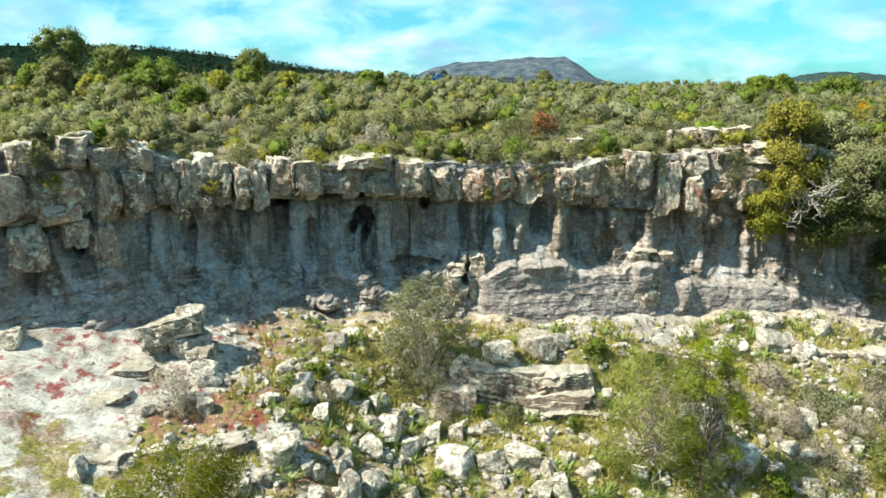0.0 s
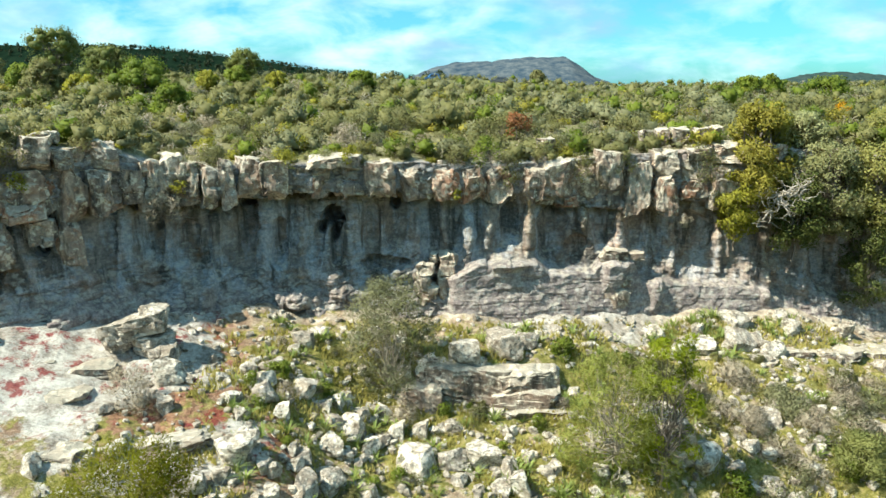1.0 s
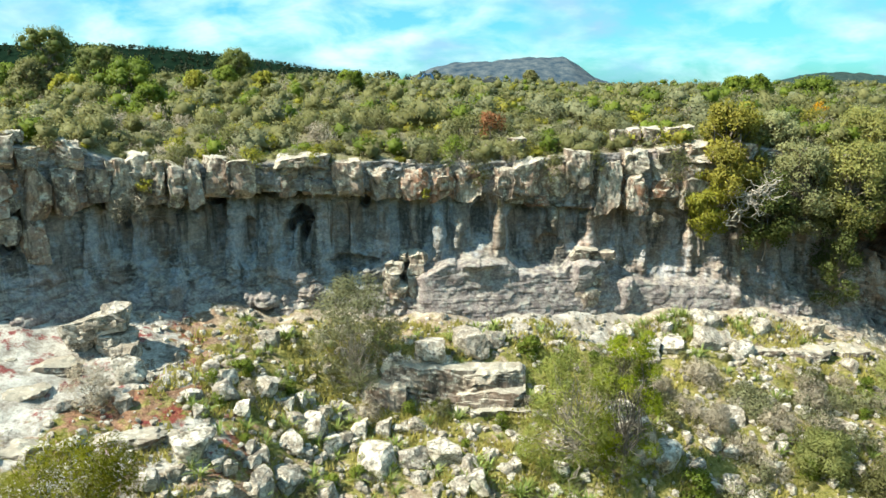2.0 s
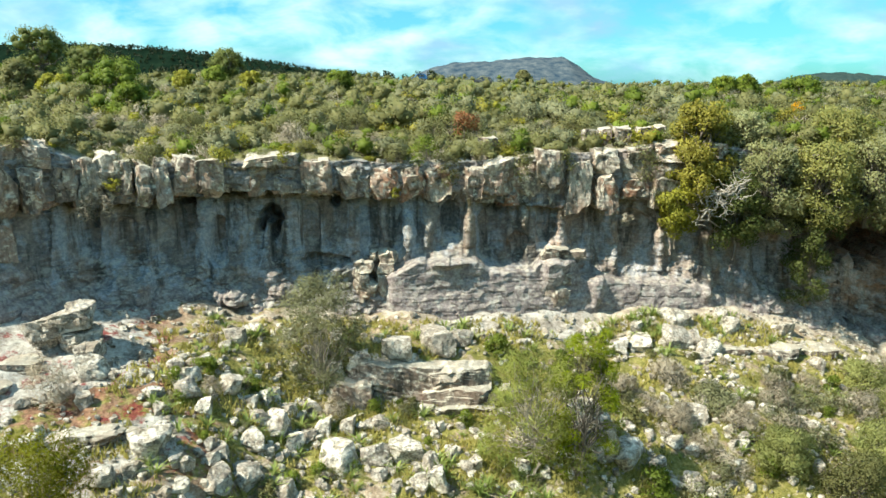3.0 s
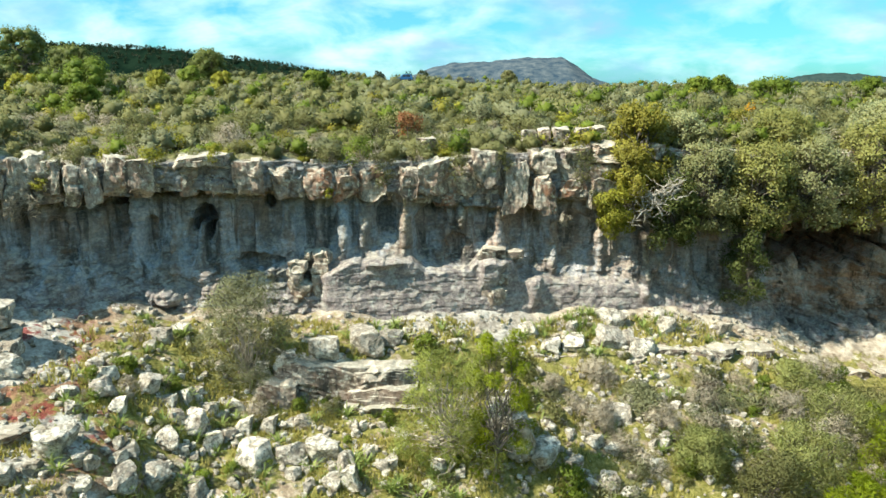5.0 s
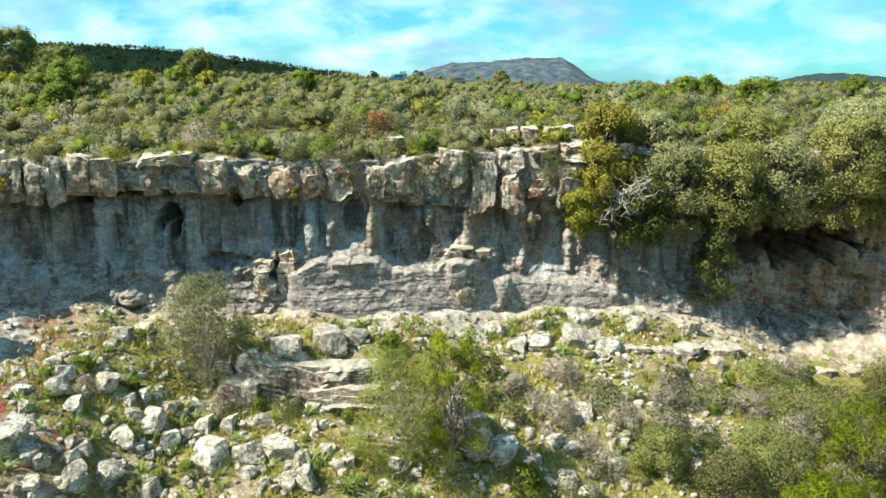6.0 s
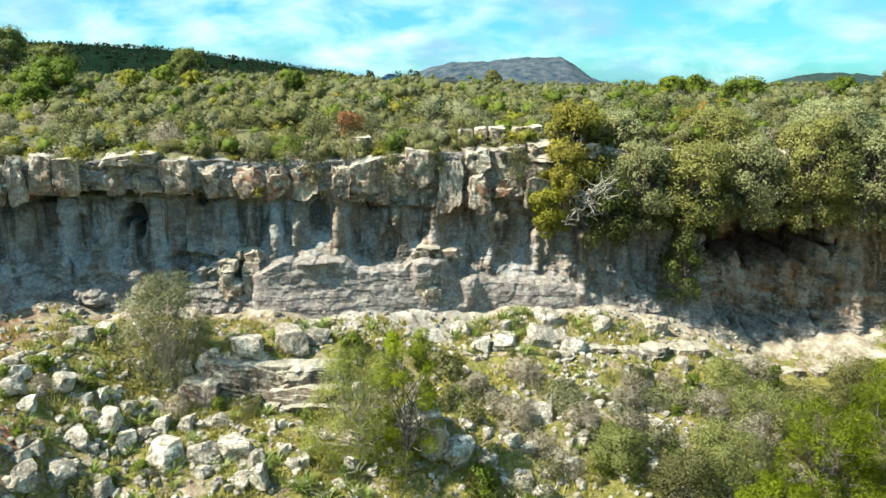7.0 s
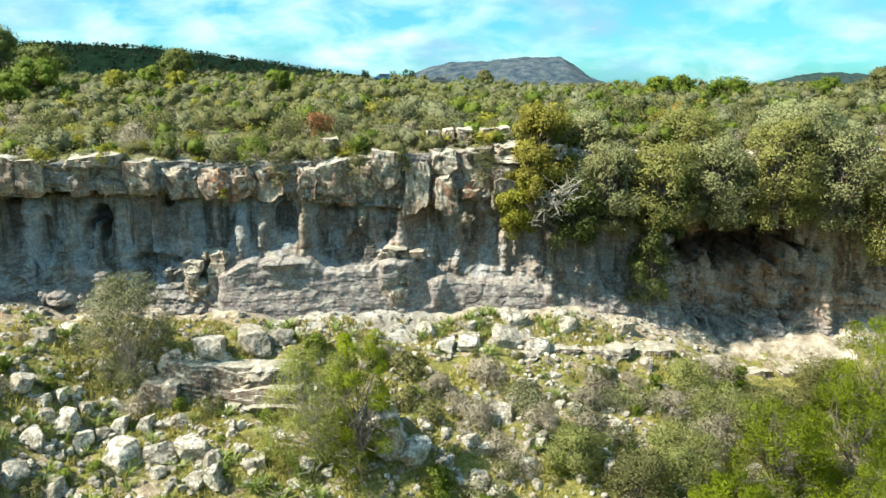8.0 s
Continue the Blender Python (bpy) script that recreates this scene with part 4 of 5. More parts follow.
def scatter_scrub():
    rng = random.Random(5)
    weights = (28, 25, 9, 6, 17, 8, 15)
    made = 0
    for row, step in enumerate((0.9, 2.3, 4.2, 6.4, 8.9, 11.6, 14.6, 17.8)):
        x = -32.0 + rng.uniform(0, 2)
        while x < 60 and made < 292:
            y = float(face_y(x)) + step + rng.uniform(-0.5, 0.5) * (1 if row < 2 else 2)
            size = (0.45 + 0.6 * rng.random() ** 1.8) * (0.55, 0.75, 0.9, 1.0, 1.0, 1.05, 1.1, 1.1)[row]
            src = rng.choices(SCRUB, weights)[0]
            if row > 1 or rng.random() < (0.85 if x > -12.5 else 0.6) or (16 < x < 20):
                copy_thing(src, place(src, x, y, rng.uniform(0, 360), size, 0.1, top_z(x, y) - 0.1))
                made += 1
            x += rng.uniform(1.4, 3.2) * ((0.75, 0.8, 0.95, 1.05, 1.15, 1.2, 1.25, 1.3)[row])
    for k, src in enumerate(SCRUB):
        src.matrix_basis = place(src, -9.0 + 6.1 * k, 50.0 + 2.0 * k)
    RUSTY.matrix_basis = place(RUSTY, 6.6, 49.4, z=16.7)
    BLOOM.matrix_basis = place(BLOOM, 34.9, 61.8, size=0.75, z=17.3)


scatter_scrub()


def joined_scrub(name, label, kinds, y0, y1, count, seed, leaf_share, small=1.0):
    """The scrub further off as one mesh per kind of leaf."""
    rng = np.random.default_rng(seed)
    for ob, share in kinds:
        crown = [c for c in ob.children if c.name.startswith("crown")][0]
        me = crown.data
        co = np.empty(len(me.vertices) * 3, np.float32)
        me.vertices.foreach_get("co", co)
        co = co.reshape(-1, 4, 3)[: LEAVES[ob.name]]
        no = np.empty(len(me.vertices) * 3, np.float32)
        me.attributes["custom_normal"].data.foreach_get("vector", no)
        no = no.reshape(-1, 4, 3)[: LEAVES[ob.name]]
        centre, half = co.reshape(-1, 3).mean(0), co.reshape(-1, 3).std(0) * 1.02
        pv, pf = SHELL2 if y1 > 120 else SHELL4
        n = int(count * share)
        keep = int(len(co) * leaf_share)
        verts, norms = [], []
        for _ in range(n):
            y = y0 + (y1 - y0) * rng.uniform() ** 1.25
            x = rng.uniform(-0.66, 0.66) * (y + 15) + 7
            if (150 < y < 206 and abs(x + 1.1) < 5.5) or (135 < y < 172 and abs(x - 14.0) < 4.5):
                continue
            if y < float(face_y(x)) + 1.6:
                y = float(face_y(x)) + rng.uniform(0.9, 5.0)
            chosen = rng.permutation(len(co))[:keep]
            q, nq = co[chosen], no[chosen]
            mid = q.mean(1, keepdims=True)
            q = mid + (q - mid) * (0.85 + 0.75 * (1 - leaf_share))
            if slimness[ob.name] > 0.3:
                # the packed heart of the bush
                out = pv / np.linalg.norm(pv, axis=1, keepdims=True)
                seed_at = rng.uniform(0, 90)
                heart = centre + out * half * (1 + 0.8 * fbm(out[:, 0] * 2.4 + seed_at, out[:, 1] * 2.4, out[:, 2] * 2.4, 140, 2))[:, None]
                q, nq = np.concatenate([q, heart[pf]]), np.concatenate([nq, out[pf]])
            a, s = rng.uniform(0, 6.28), (0.6 + 1.2 * rng.uniform() ** 2.0) * small
            ca, sa = math.cos(a) * s, math.sin(a) * s
            p = np.stack([q[..., 0] * ca - q[..., 1] * sa + x, q[..., 0] * sa + q[..., 1] * ca + y, q[..., 2] * s + top_z(x, y) - 0.1], -1)
            verts.append(p.reshape(-1, 3))
            norms.append(np.stack([(nq[..., 0] * ca - nq[..., 1] * sa) / s, (nq[..., 0] * sa + nq[..., 1] * ca) / s, nq[..., 2]], -1).reshape(-1, 3))
        v = np.concatenate(verts)
        far = part(name, mesh_of(name, v, np.arange(len(v)).reshape(-1, 4), normals=np.concatenate(norms)), crown.data.materials[0])
        tagged(far, label, "scrub", kind="stuff")


LOW = list(zip(SCRUB, (0.25, 0.20, 0.10, 0.08, 0.18, 0.07, 0.12)))
KINDS = list(zip(SCRUB, (0.26, 0.22, 0.09, 0.05, 0.14, 0.05, 0.19)))
joined_scrub("low_scrub", "low heathy scrub between the shrubs near the cliff edge", LOW, 34, 64, 620, 33, 0.2, 0.48)
joined_scrub("low_scrub", "low heathy scrub leaning over the broken rim", LOW, 26, 48, 420, 35, 0.16, 0.42)
joined_scrub("plateau_scrub", "dense maquis scrub covering the plateau", KINDS, 54, 115, 1500, 31, 0.17, 0.66)
joined_scrub("far_scrub", "dense maquis scrub running to the skyline", KINDS, 105, 265, 2200, 32, 0.09, 0.62)


# ---- boulders ----
def boulder_mesh(seed, shell=SHELL8):
    rng = np.random.default_rng(seed)
    v, f = shell
    p = v / np.linalg.norm(v, axis=1, keepdims=True)
    p = p * 0.22 + v * 0.50
    p = p * np.array([rng.uniform(0.85, 1.2), rng.uniform(0.7, 1.0), rng.uniform(0.55, 0.85)])
    p = p + 0.16 * p[:, [1, 2, 0]] * rng.uniform(-1, 1, 3)
    for _ in range(13):
        nrm = rng.normal(size=3)
        nrm /= np.linalg.norm(nrm)
        over = np.maximum(p @ nrm - rng.uniform(0.34, 0.66), 0)
        p = p - over[:, None] * nrm
    q = p * 2.4 + rng.uniform(0, 90, 3)
    for k in range(3):
        p[:, k] += 0.05 * fbm(q[:, 0], q[:, 1], q[:, 2], 200 + k, 4, 0.62)
    return mesh_of("boulder", p * 0.92, f, False)


BOULDERS = [boulder_mesh(900 + k) for k in range(16)]
STONES = [boulder_mesh(950 + k, SHELL2) for k in range(8)]


def boulder(x, y, size, k, turn, label="pale grey lichened limestone boulder lying on the slope", sink=0.22, tilt=0.0, tall=1.0):
    z = float(ground_z(x, y)) + size * (0.42 - sink) * 0.8
    ob = part("boulder", BOULDERS[k % len(BOULDERS)], BOULDER, at=pose(x, y, z, tilt, tilt * 0.6, turn) @ Matrix.Diagonal((size, size, size * tall, 1)))
    return tagged(ob, label, "boulder", "boulders on the slope")


SLOPE_LEFT = (  # along, out, size
    (-18.0, 29.0, 1.2), (-10.0, 29.2, 1.5), (-9.6, 27.5, 0.95), (-11.6, 26.6, 0.7), (-10.5, 24.6, 0.9), (-12.7, 22.9, 1.0), (-6.2, 25.2, 1.7), (-5.2, 25.3, 0.8), (-6.6, 24.3, 0.9), (-7.2, 23.6, 1.0),
    (-8.1, 30.0, 0.8), (-6.9, 30.7, 0.65), (-6.1, 31.9, 0.9), (-6.4, 30.4, 1.0), (-6.1, 29.4, 1.35), (-7.3, 28.9, 0.85), (-6.7, 28.0, 0.85), (-4.6, 30.8, 1.25), (-3.7, 30.9, 0.9), (-5.2, 29.0, 0.9),
    (-5.3, 34.4, 1.3), (-4.6, 35.8, 0.95), (-2.9, 36.3, 0.85), (-3.2, 30.2, 0.9), (-2.4, 30.2, 1.4), (-3.2, 28.8, 1.1), (-4.0, 26.9, 0.85), (-4.4, 27.0, 0.8),
)
SLOPE_MID = (
    (-2.9, 26.6, 1.4), (0.5, 29.0, 2.0), (2.1, 29.2, 1.55), (3.5, 29.6, 1.8), (-0.5, 31.4, 1.1), (0.6, 31.7, 1.1), (2.2, 32.0, 1.1), (0.9, 34.8, 1.4), (-0.4, 34.6, 1.15), (2.8, 35.0, 1.9), (5.0, 35.7, 1.9),
    (6.2, 36.9, 1.35), (3.6, 35.2, 0.85), (-3.7, 25.4, 1.35), (-1.5, 27.1, 1.2), (-4.8, 25.4, 0.75), (4.6, 29.0, 1.25), (4.9, 28.0, 1.45), (5.6, 30.0, 0.8), (8.9, 29.6, 0.9), (-1.6, 30.0, 1.15), (6.6, 29.3, 0.9),
    (-2.2, 31.7, 0.9), (-1.2, 32.8, 0.95), (-3.2, 31.7, 0.8),
)
SLOPE_RIGHT = (
    (15.2, 38.6, 1.25), (16.6, 38.8, 1.4), (19.4, 41.6, 1.75), (18.5, 39.4, 1.7), (22.7, 41.7, 1.45), (22.4, 42.6, 0.9), (26.5, 42.7, 1.1), (24.4, 38.4, 0.9), (16.3, 31.6, 0.85), (16.8, 29.6, 1.1),
    (20.7, 39.2, 1.35), (14.1, 40.4, 1.0), (16.7, 40.8, 1.0), (19.8, 39.8, 1.4), (17.4, 29.0, 0.95), (17.1, 31.3, 0.8), (12.6, 31.0, 1.2), (15.2, 30.2, 1.0), (18.0, 33.6, 1.4), (27.0, 39.2, 1.0),
    (19.8, 36.4, 0.8), (20.4, 33.2, 0.85), (12.2, 30.2, 2.9), (13.6, 29.9, 1.7), (11.2, 38.9, 0.9), (9.6, 37.6, 0.7),
)


def lay_boulders():
    rng = random.Random(21)
    for rows in (SLOPE_LEFT, SLOPE_MID, SLOPE_RIGHT):
        for x, y, size in rows:
            boulder(x, y + 0.3 * size, size * 0.86, rng.randrange(16), rng.uniform(0, 360), "large pale lichened limestone boulder lying on the slope", tilt=rng.uniform(-14, 14))
    # the propped boulder at the edge of the bare rock
    for x, y, z, size, turn, tilt, seed, what in (
        (-12.15, 31.2, 9.35, (2.8, 2.1, 0.95), 14, 11, 701, "great flat yellow-lichened boulder propped on smaller rocks"), (-11.3, 31.5, 9.75, (1.3, 1.3, 0.9), 30, -6, 702, "pale angular boulder lying on a greater slab"),
        (-11.5, 31.4, 8.55, (1.7, 1.5, 1.1), 60, 4, 703, "grey rock propping a great flat boulder"), (-12.9, 31.4, 8.75, (1.2, 1.2, 0.8), 25, 0, 704, "grey rock propping a great flat boulder"), (-10.7, 30.9, 8.2, (1.3, 1.2, 1.0), 80, 8, 705, "dark shaded boulder under a greater one")):
        ob = part("boulder", block_mesh(size, seed, 0.2, SHELL12, 12, 0.12), BOULDER, at=pose(x, y, z, -tilt * 0.6, -tilt, turn))
        tagged(ob, what, "boulder", "boulders on the slope")
    # the rubble between
    for k in range(290):
        x = rng.uniform(-9.5, 27) if k % 3 else (rng.uniform(-7.5, 9) if k % 2 else rng.uniform(12, 27))
        y = float(foot_y(x)) - rng.uniform(1.5, 15)
        if x < -7.5 + 0.55 * (30 - y) - 1 and rng.random() < 0.8:
            continue
        size = 0.25 + 0.5 * rng.random() ** 2.4
        boulder(x, y, size, rng.randrange(16), rng.uniform(0, 360), "small grey limestone block in the rubble", tilt=rng.uniform(-18, 18))


lay_boulders()


def make_ledge(name, label, slabs, seed):
    """An outcrop of bedded rock: worn slabs stepping down the slope."""
    rng = random.Random(seed)
    x0, y0, z0 = slabs[0][0], slabs[0][1], slabs[0][2]
    ob = thing(name, label, "rock ledge", at=pose(x0, y0, z0))
    for k, (x, y, top, w, d, h, turn) in enumerate(slabs):
        me = block_mesh((w, d, h), 1000 + seed * 20 + k, 0.26, SHELL12 if w < 4 else LONG, 14, 0.25)
        part("slab", me, LEDGE, ob, at=pose(x - x0, y - y0, top - h / 2 - z0, rng.uniform(-3, 1), rng.uniform(-2, 2), turn))
    return ob


LONG = cube_shell(18)
make_ledge("rock_ledge", "bedded grey rock outcrop stepping down the slope", (
    (2.9, 36.1, 6.05, 7.4, 3.8, 2.9, 4), (5.9, 36.0, 5.75, 4.2, 3.2, 1.2, 8), (5.8, 35.2, 4.85, 4.6, 3.2, 0.9, 5), (6.2, 34.8, 4.1, 4.2, 3.0, 0.9, 11), (0.5, 35.0, 5.3, 2.8, 2.6, 2.6, -8), (3.4, 34.7, 4.3, 3.6, 2.6, 1.4, 0),
    (-0.8, 35.6, 6.1, 2.2, 1.8, 1.2, 20)), 1)
make_ledge("rock_ledge", "low bedded rock ledge with pale worn top", (
    (17.4, 39.9, 5.2, 8.0, 3.0, 1.0, 5), (15.0, 39.2, 5.0, 3.6, 2.6, 1.0, -4), (18.6, 39.0, 4.85, 4.2, 2.0, 0.7, 8), (17.0, 38.5, 4.6, 4.0, 1.8, 0.7, 3), (21.6, 40.6, 5.0, 4.0, 2.4, 0.7, 10)), 2)
make_ledge("rock_ledge", "long thin strip of bare pale bedrock", (
    (24.6, 41.0, 4.75, 4.0, 2.0, 0.6, 8), (27.8, 41.9, 4.55, 3.4, 2.2, 0.6, 3), (31.0, 42.6, 3.3, 4.2, 2.2, 1.4, 15), (34.4, 43.6, 2.4, 3.6, 2.2, 1.7, 10), (37.6, 44.4, 2.2, 4.0, 2.4, 1.7, 18)), 3)
make_ledge("rock_ledge", "worn white slabs of the bare rock apron", (
    (-16.4, 29.4, 8.55, 3.4, 1.6, 0.5, 14), (-14.2, 27.8, 7.95, 3.0, 1.8, 0.5, -8), (-17.6, 27.2, 8.15, 3.2, 1.8, 0.5, 6), (-13.4, 29.6, 8.2, 2.2, 1.4, 0.5, 25)), 5)
make_ledge("rock_ledge", "pale undercut rim of the bare rock apron", (
    (-9.4, 26.0, 6.75, 4.4, 1.5, 0.7, 12), (-7.8, 26.5, 6.45, 1.8, 1.4, 0.9, 38), (-13.0, 24.6, 7.0, 5.0, 2.0, 0.7, 6)), 4)


def scatter_stones():
    """Loose stones too small to pick apart."""
    rng = np.random.default_rng(41)
    pieces = []
    arrays = []
    for me in STONES:
        co = np.empty(len(me.vertices) * 3, np.float32)
        me.vertices.foreach_get("co", co)
        fa = np.empty(len(me.loops), np.int32)
        me.loops.foreach_get("vertex_index", fa)
        arrays.append((co.reshape(-1, 3), fa.reshape(-1, 4)))
    for _ in range(3600):
        x = rng.uniform(-12, 34)
        y = float(foot_y(x)) - rng.uniform(0.2, 17)
        s = 0.09 + 0.30 * rng.uniform() ** 2.2
        v, f = arrays[rng.integers(len(arrays))]
        a = rng.uniform(0, 6.28)
        rot = np.array([[math.cos(a), -math.sin(a), 0], [math.sin(a), math.cos(a), 0], [0, 0, 1]])
        pieces.append(((v @ rot.T) * s + np.array([x, y, float(ground_z(x, y)) + s * 0.2]), f))
    me = mesh_of("loose_stones", *joined(pieces))
    tagged(part("loose_stones", me, STONE), "loose pale stones strewn over the slope", "stones", kind="stuff")


scatter_stones()


# ---- tufts and turf on the slope ----
def tuft_mesh(seed, blades, length, width):
    rng = np.random.default_rng(seed)
    verts, faces = [], []
    for _ in range(blades):
        a, lean = rng.uniform(0, 6.28), rng.uniform(0.25, 1.0)
        out = np.array([math.cos(a), math.sin(a), 0])
        side = np.array([-math.sin(a), math.cos(a), 0]) * width
        ln = length * rng.uniform(0.6, 1.1)
        base = out * rng.uniform(0, 0.08)
        at = len(verts)
        for t, wd in ((0, 0.8), (0.35, 1.0), (0.7, 0.8), (1.0, 0.15)):
            p = base + out * ln * lean * t**1.5 + np.array([0, 0, ln * (t - 0.55 * lean * t * t)])
            verts += [p - side * wd, p + side * wd]
        faces += [(at + k, at + k + 1, at + k + 3, at + k + 2) for k in (0, 2, 4)]
    return mesh_of("leaf_tuft", verts, faces)


TUFTS = [tuft_mesh(1500 + k, 26, 0.75, 0.026) for k in range(5)]


def lay_tufts():
    rng = random.Random(8)
    for k in range(298):
        x = rng.uniform(-7.5, 27) if k % 2 else rng.uniform(-7.5, 10)
        if k < 45:
            x, y = rng.uniform(13, 23), 0
            y = float(foot_y(x)) - rng.uniform(0.7, 2.4)
        else:
            y = float(foot_y(x)) - rng.uniform(1.5, 15)
        ob = part("leaf_tuft", rng.choice(TUFTS), BLADE, at=place(None, x, y, rng.uniform(0, 360), rng.uniform(0.6, 1.25), 0.03))
        tagged(ob, "tuft of green strap-shaped asphodel leaves between rocks", "plant", "leaf tufts on the slope")


lay_tufts()


def lay_turf():
    """Short grass in patches, too fine to count."""
    rng = np.random.default_rng(77)
    n = 52000
    x = rng.uniform(-9, 30, n)
    y = foot_y(x) - rng.uniform(0.8, 16, n)
    keep = fbm(x * 0.9, y * 0.9, 0, 131, 3) > -0.05 + 0.5 * ease(9, 14, x) * ease(3.0, 4.5, foot_y(x) - y)
    x, y = x[keep], y[keep]
    z = ground_z(x, y)
    n = len(x)
    c = np.stack([x, y, z], -1)
    a = rng.uniform(0, 6.28, n)
    w = np.stack([np.cos(a), np.sin(a), 0 * a], -1) * rng.uniform(0.015, 0.04, n)[:, None]
    tip = np.stack([rng.normal(size=n) * 0.09, rng.normal(size=n) * 0.09, rng.uniform(0.12, 0.36, n)], -1)
    v = np.stack([c - w * 1.6, c + w * 1.6, c + tip + w * 0.3, c + tip - w * 0.3], 1).reshape(-1, 3)
    tagged(part("turf", mesh_of("turf", v, np.arange(n * 4).reshape(-1, 4)), STRAW), "short yellow-green turf between the rocks", "grass", kind="stuff")


lay_turf()


# ---- trees and shrubs below the cliff, and those hanging over it ----
def stand(ob, x, y, turn=0.0, size=1.0, z=None):
    ob.matrix_basis = place(ob, x, y, turn, size, 0.1, z)
    return ob


TWIG = plain_material("pale_grey_twigs", (0.22, 0.19, 0.15), (0.42, 0.38, 0.31), 8.0, squash=(1, 1, 0.2))
PINE = dict(stem=0.4, slim=0.14, thin=0.4, clump=0.66)
stand(make_plant("pine_tree", "young bright-green pine on the rubble slope", "tree", 61, 6.8, 5.8, 15000, 0.21, PALE_NEEDLE, 95, crown_low=0.02, wood=TWIG, **PINE), 9.4, 29.6)
stand(make_plant("pine_tree", "vivid green slender young pine on the rubble slope", "tree", 71, 3.8, 7.6, 11000, 0.21, NEEDLE, 48, crown_low=0.03, **PINE), 11.4, 29.0)
stand(make_plant("pine_tree", "bushy bright-green pine in the valley bottom", "tree", 62, 5.6, 4.4, 17000, 0.22, OLIVE_NEEDLE, 60, crown_low=0.05, stem=0.4, slim=0.14, thin=0.4), -8.2, 20.3)
stand(make_plant("dry_shrub", "thin grey-green half-bare shrub at the cliff foot", "shrub", 63, 5.4, 6.2, 17000, 0.18, SAGE, 90, 0.2, 0.2, crown_low=0.12, wood=TWIG, thin=0.5, clump=0.95), -0.9, 34.4)
stand(make_plant("dry_shrub", "small grey leafless shrub on bare rock", "shrub", 64, 2.0, 2.0, 2600, 0.2, DRY, 16, 0.3, 0.12), -10.9, 27.6)
SLOPE_PLANTS = (  # along, out, width, height, kind
    (31.0, 31.0, 6.4, 6.2, 0), (36.0, 33.5, 6.5, 6.8, 0), (38.5, 36.5, 6.0, 7.4, 0), (27.5, 27.5, 4.4, 4.2, 0), (34.0, 28.5, 6.0, 5.6, 0), (28.4, 33.0, 3.6, 2.6, 2), (33.2, 34.4, 4.0, 3.4, 1), (31.6, 27.4, 3.6, 3.0, 2), (35.2, 31.0, 3.0, 4.6, 2),
    (26.5, 31.5, 4.2, 3.0, 1), (24.0, 29.5, 4.0, 2.6, 1), (30.0, 35.5, 5.0, 2.4, 1), (34.0, 38.0, 4.6, 2.6, 1), (21.5, 31.0, 3.4, 2.2, 1), (38.0, 40.5, 4.6, 3.0, 1), (29.0, 38.5, 3.6, 1.8, 1),
    (16.6, 33.0, 2.4, 1.5, 2), (19.9, 33.0, 2.6, 1.5, 2), (22.6, 35.2, 2.2, 1.2, 2), (26.8, 35.0, 2.6, 1.5, 2), (14.8, 35.4, 2.0, 1.2, 2), (31.5, 40.4, 3.6, 1.6, 2),
)
for k, (x, y, w, h, kind) in enumerate(SLOPE_PLANTS):
    if kind == 0:
        ob = make_plant("pine_tree", "broad bright-green pine crowding the rubble slope", "tree", 300 + k, w, h, 13000, 0.23, NEEDLE, 60, crown_low=0.05, group="pines on the slope", **PINE)
    elif kind == 1:
        ob = make_plant("slope_shrub", "grey-green dense shrub on the rubble slope", "shrub", 300 + k, w, h, 11000, 0.135, DUSTY if k % 2 else OLIVE, 40, 0.3, 0.3, "shrubs on the slope")
    else:
        ob = make_plant("slope_shrub", "dry grey twiggy shrub on the rubble slope", "shrub", 300 + k, w, h, 2600, 0.22, DRY, 24, 0.3, 0.10, "shrubs on the slope", clump=0.75)
    stand(ob, x, y, 57.0 * k)

# low plants between the rocks: a few kinds, copied
FILL = [
    make_plant("slope_shrub", "dry grey twiggy low shrub between rocks", "shrub", 350, 2.0, 1.1, 1500, 0.2, DRY, 18, 0.3, 0.12, "low shrubs on the slope", crown_low=0.0),
    make_plant("slope_shrub", "grey-green low shrub between rocks", "shrub", 351, 1.9, 1.2, 1500, 0.14, OLIVE, 18, 0.3, 0.4, "low shrubs on the slope", crown_low=0.0),
    make_plant("slope_shrub", "silvery low shrub between rocks", "shrub", 352, 2.1, 1.0, 1500, 0.14, SAGE, 18, 0.3, 0.3, "low shrubs on the slope", crown_low=0.0),
    make_plant("slope_shrub", "bright green low shrub between rocks", "shrub", 353, 1.6, 1.2, 1500, 0.14, GREEN, 16, 0.3, 0.4, "low shrubs on the slope", crown_low=0.0),
]


def fill_slope():
    rng = random.Random(99)
    for k in range(215):
        if k < 62 or k > 149:
            x, d = rng.uniform(12.5, 40), rng.uniform(4.5, 15)
        elif k < 80:
            x, d = rng.uniform(28, 42), rng.uniform(4.5, 9)
        else:
            x, d = rng.uniform(-7, 12), rng.uniform(3, 14)
        y = float(foot_y(x)) - d
        src = rng.choices(FILL, (24, 28, 26, 22))[0]
        copy_thing(src, place(src, x, y, rng.uniform(0, 360), rng.uniform(0.55, 1.35) * (0.5 if k >= 80 else 1.0) * (0.8 if k > 149 else 1.0), 0.05))
    for src, (x, y) in zip(FILL, ((-0.4, 33.0), (14.5, 33.0), (22.0, 33.6), (8.0, 36.8))):
        src.matrix_basis = place(src, x, y)


fill_slope()

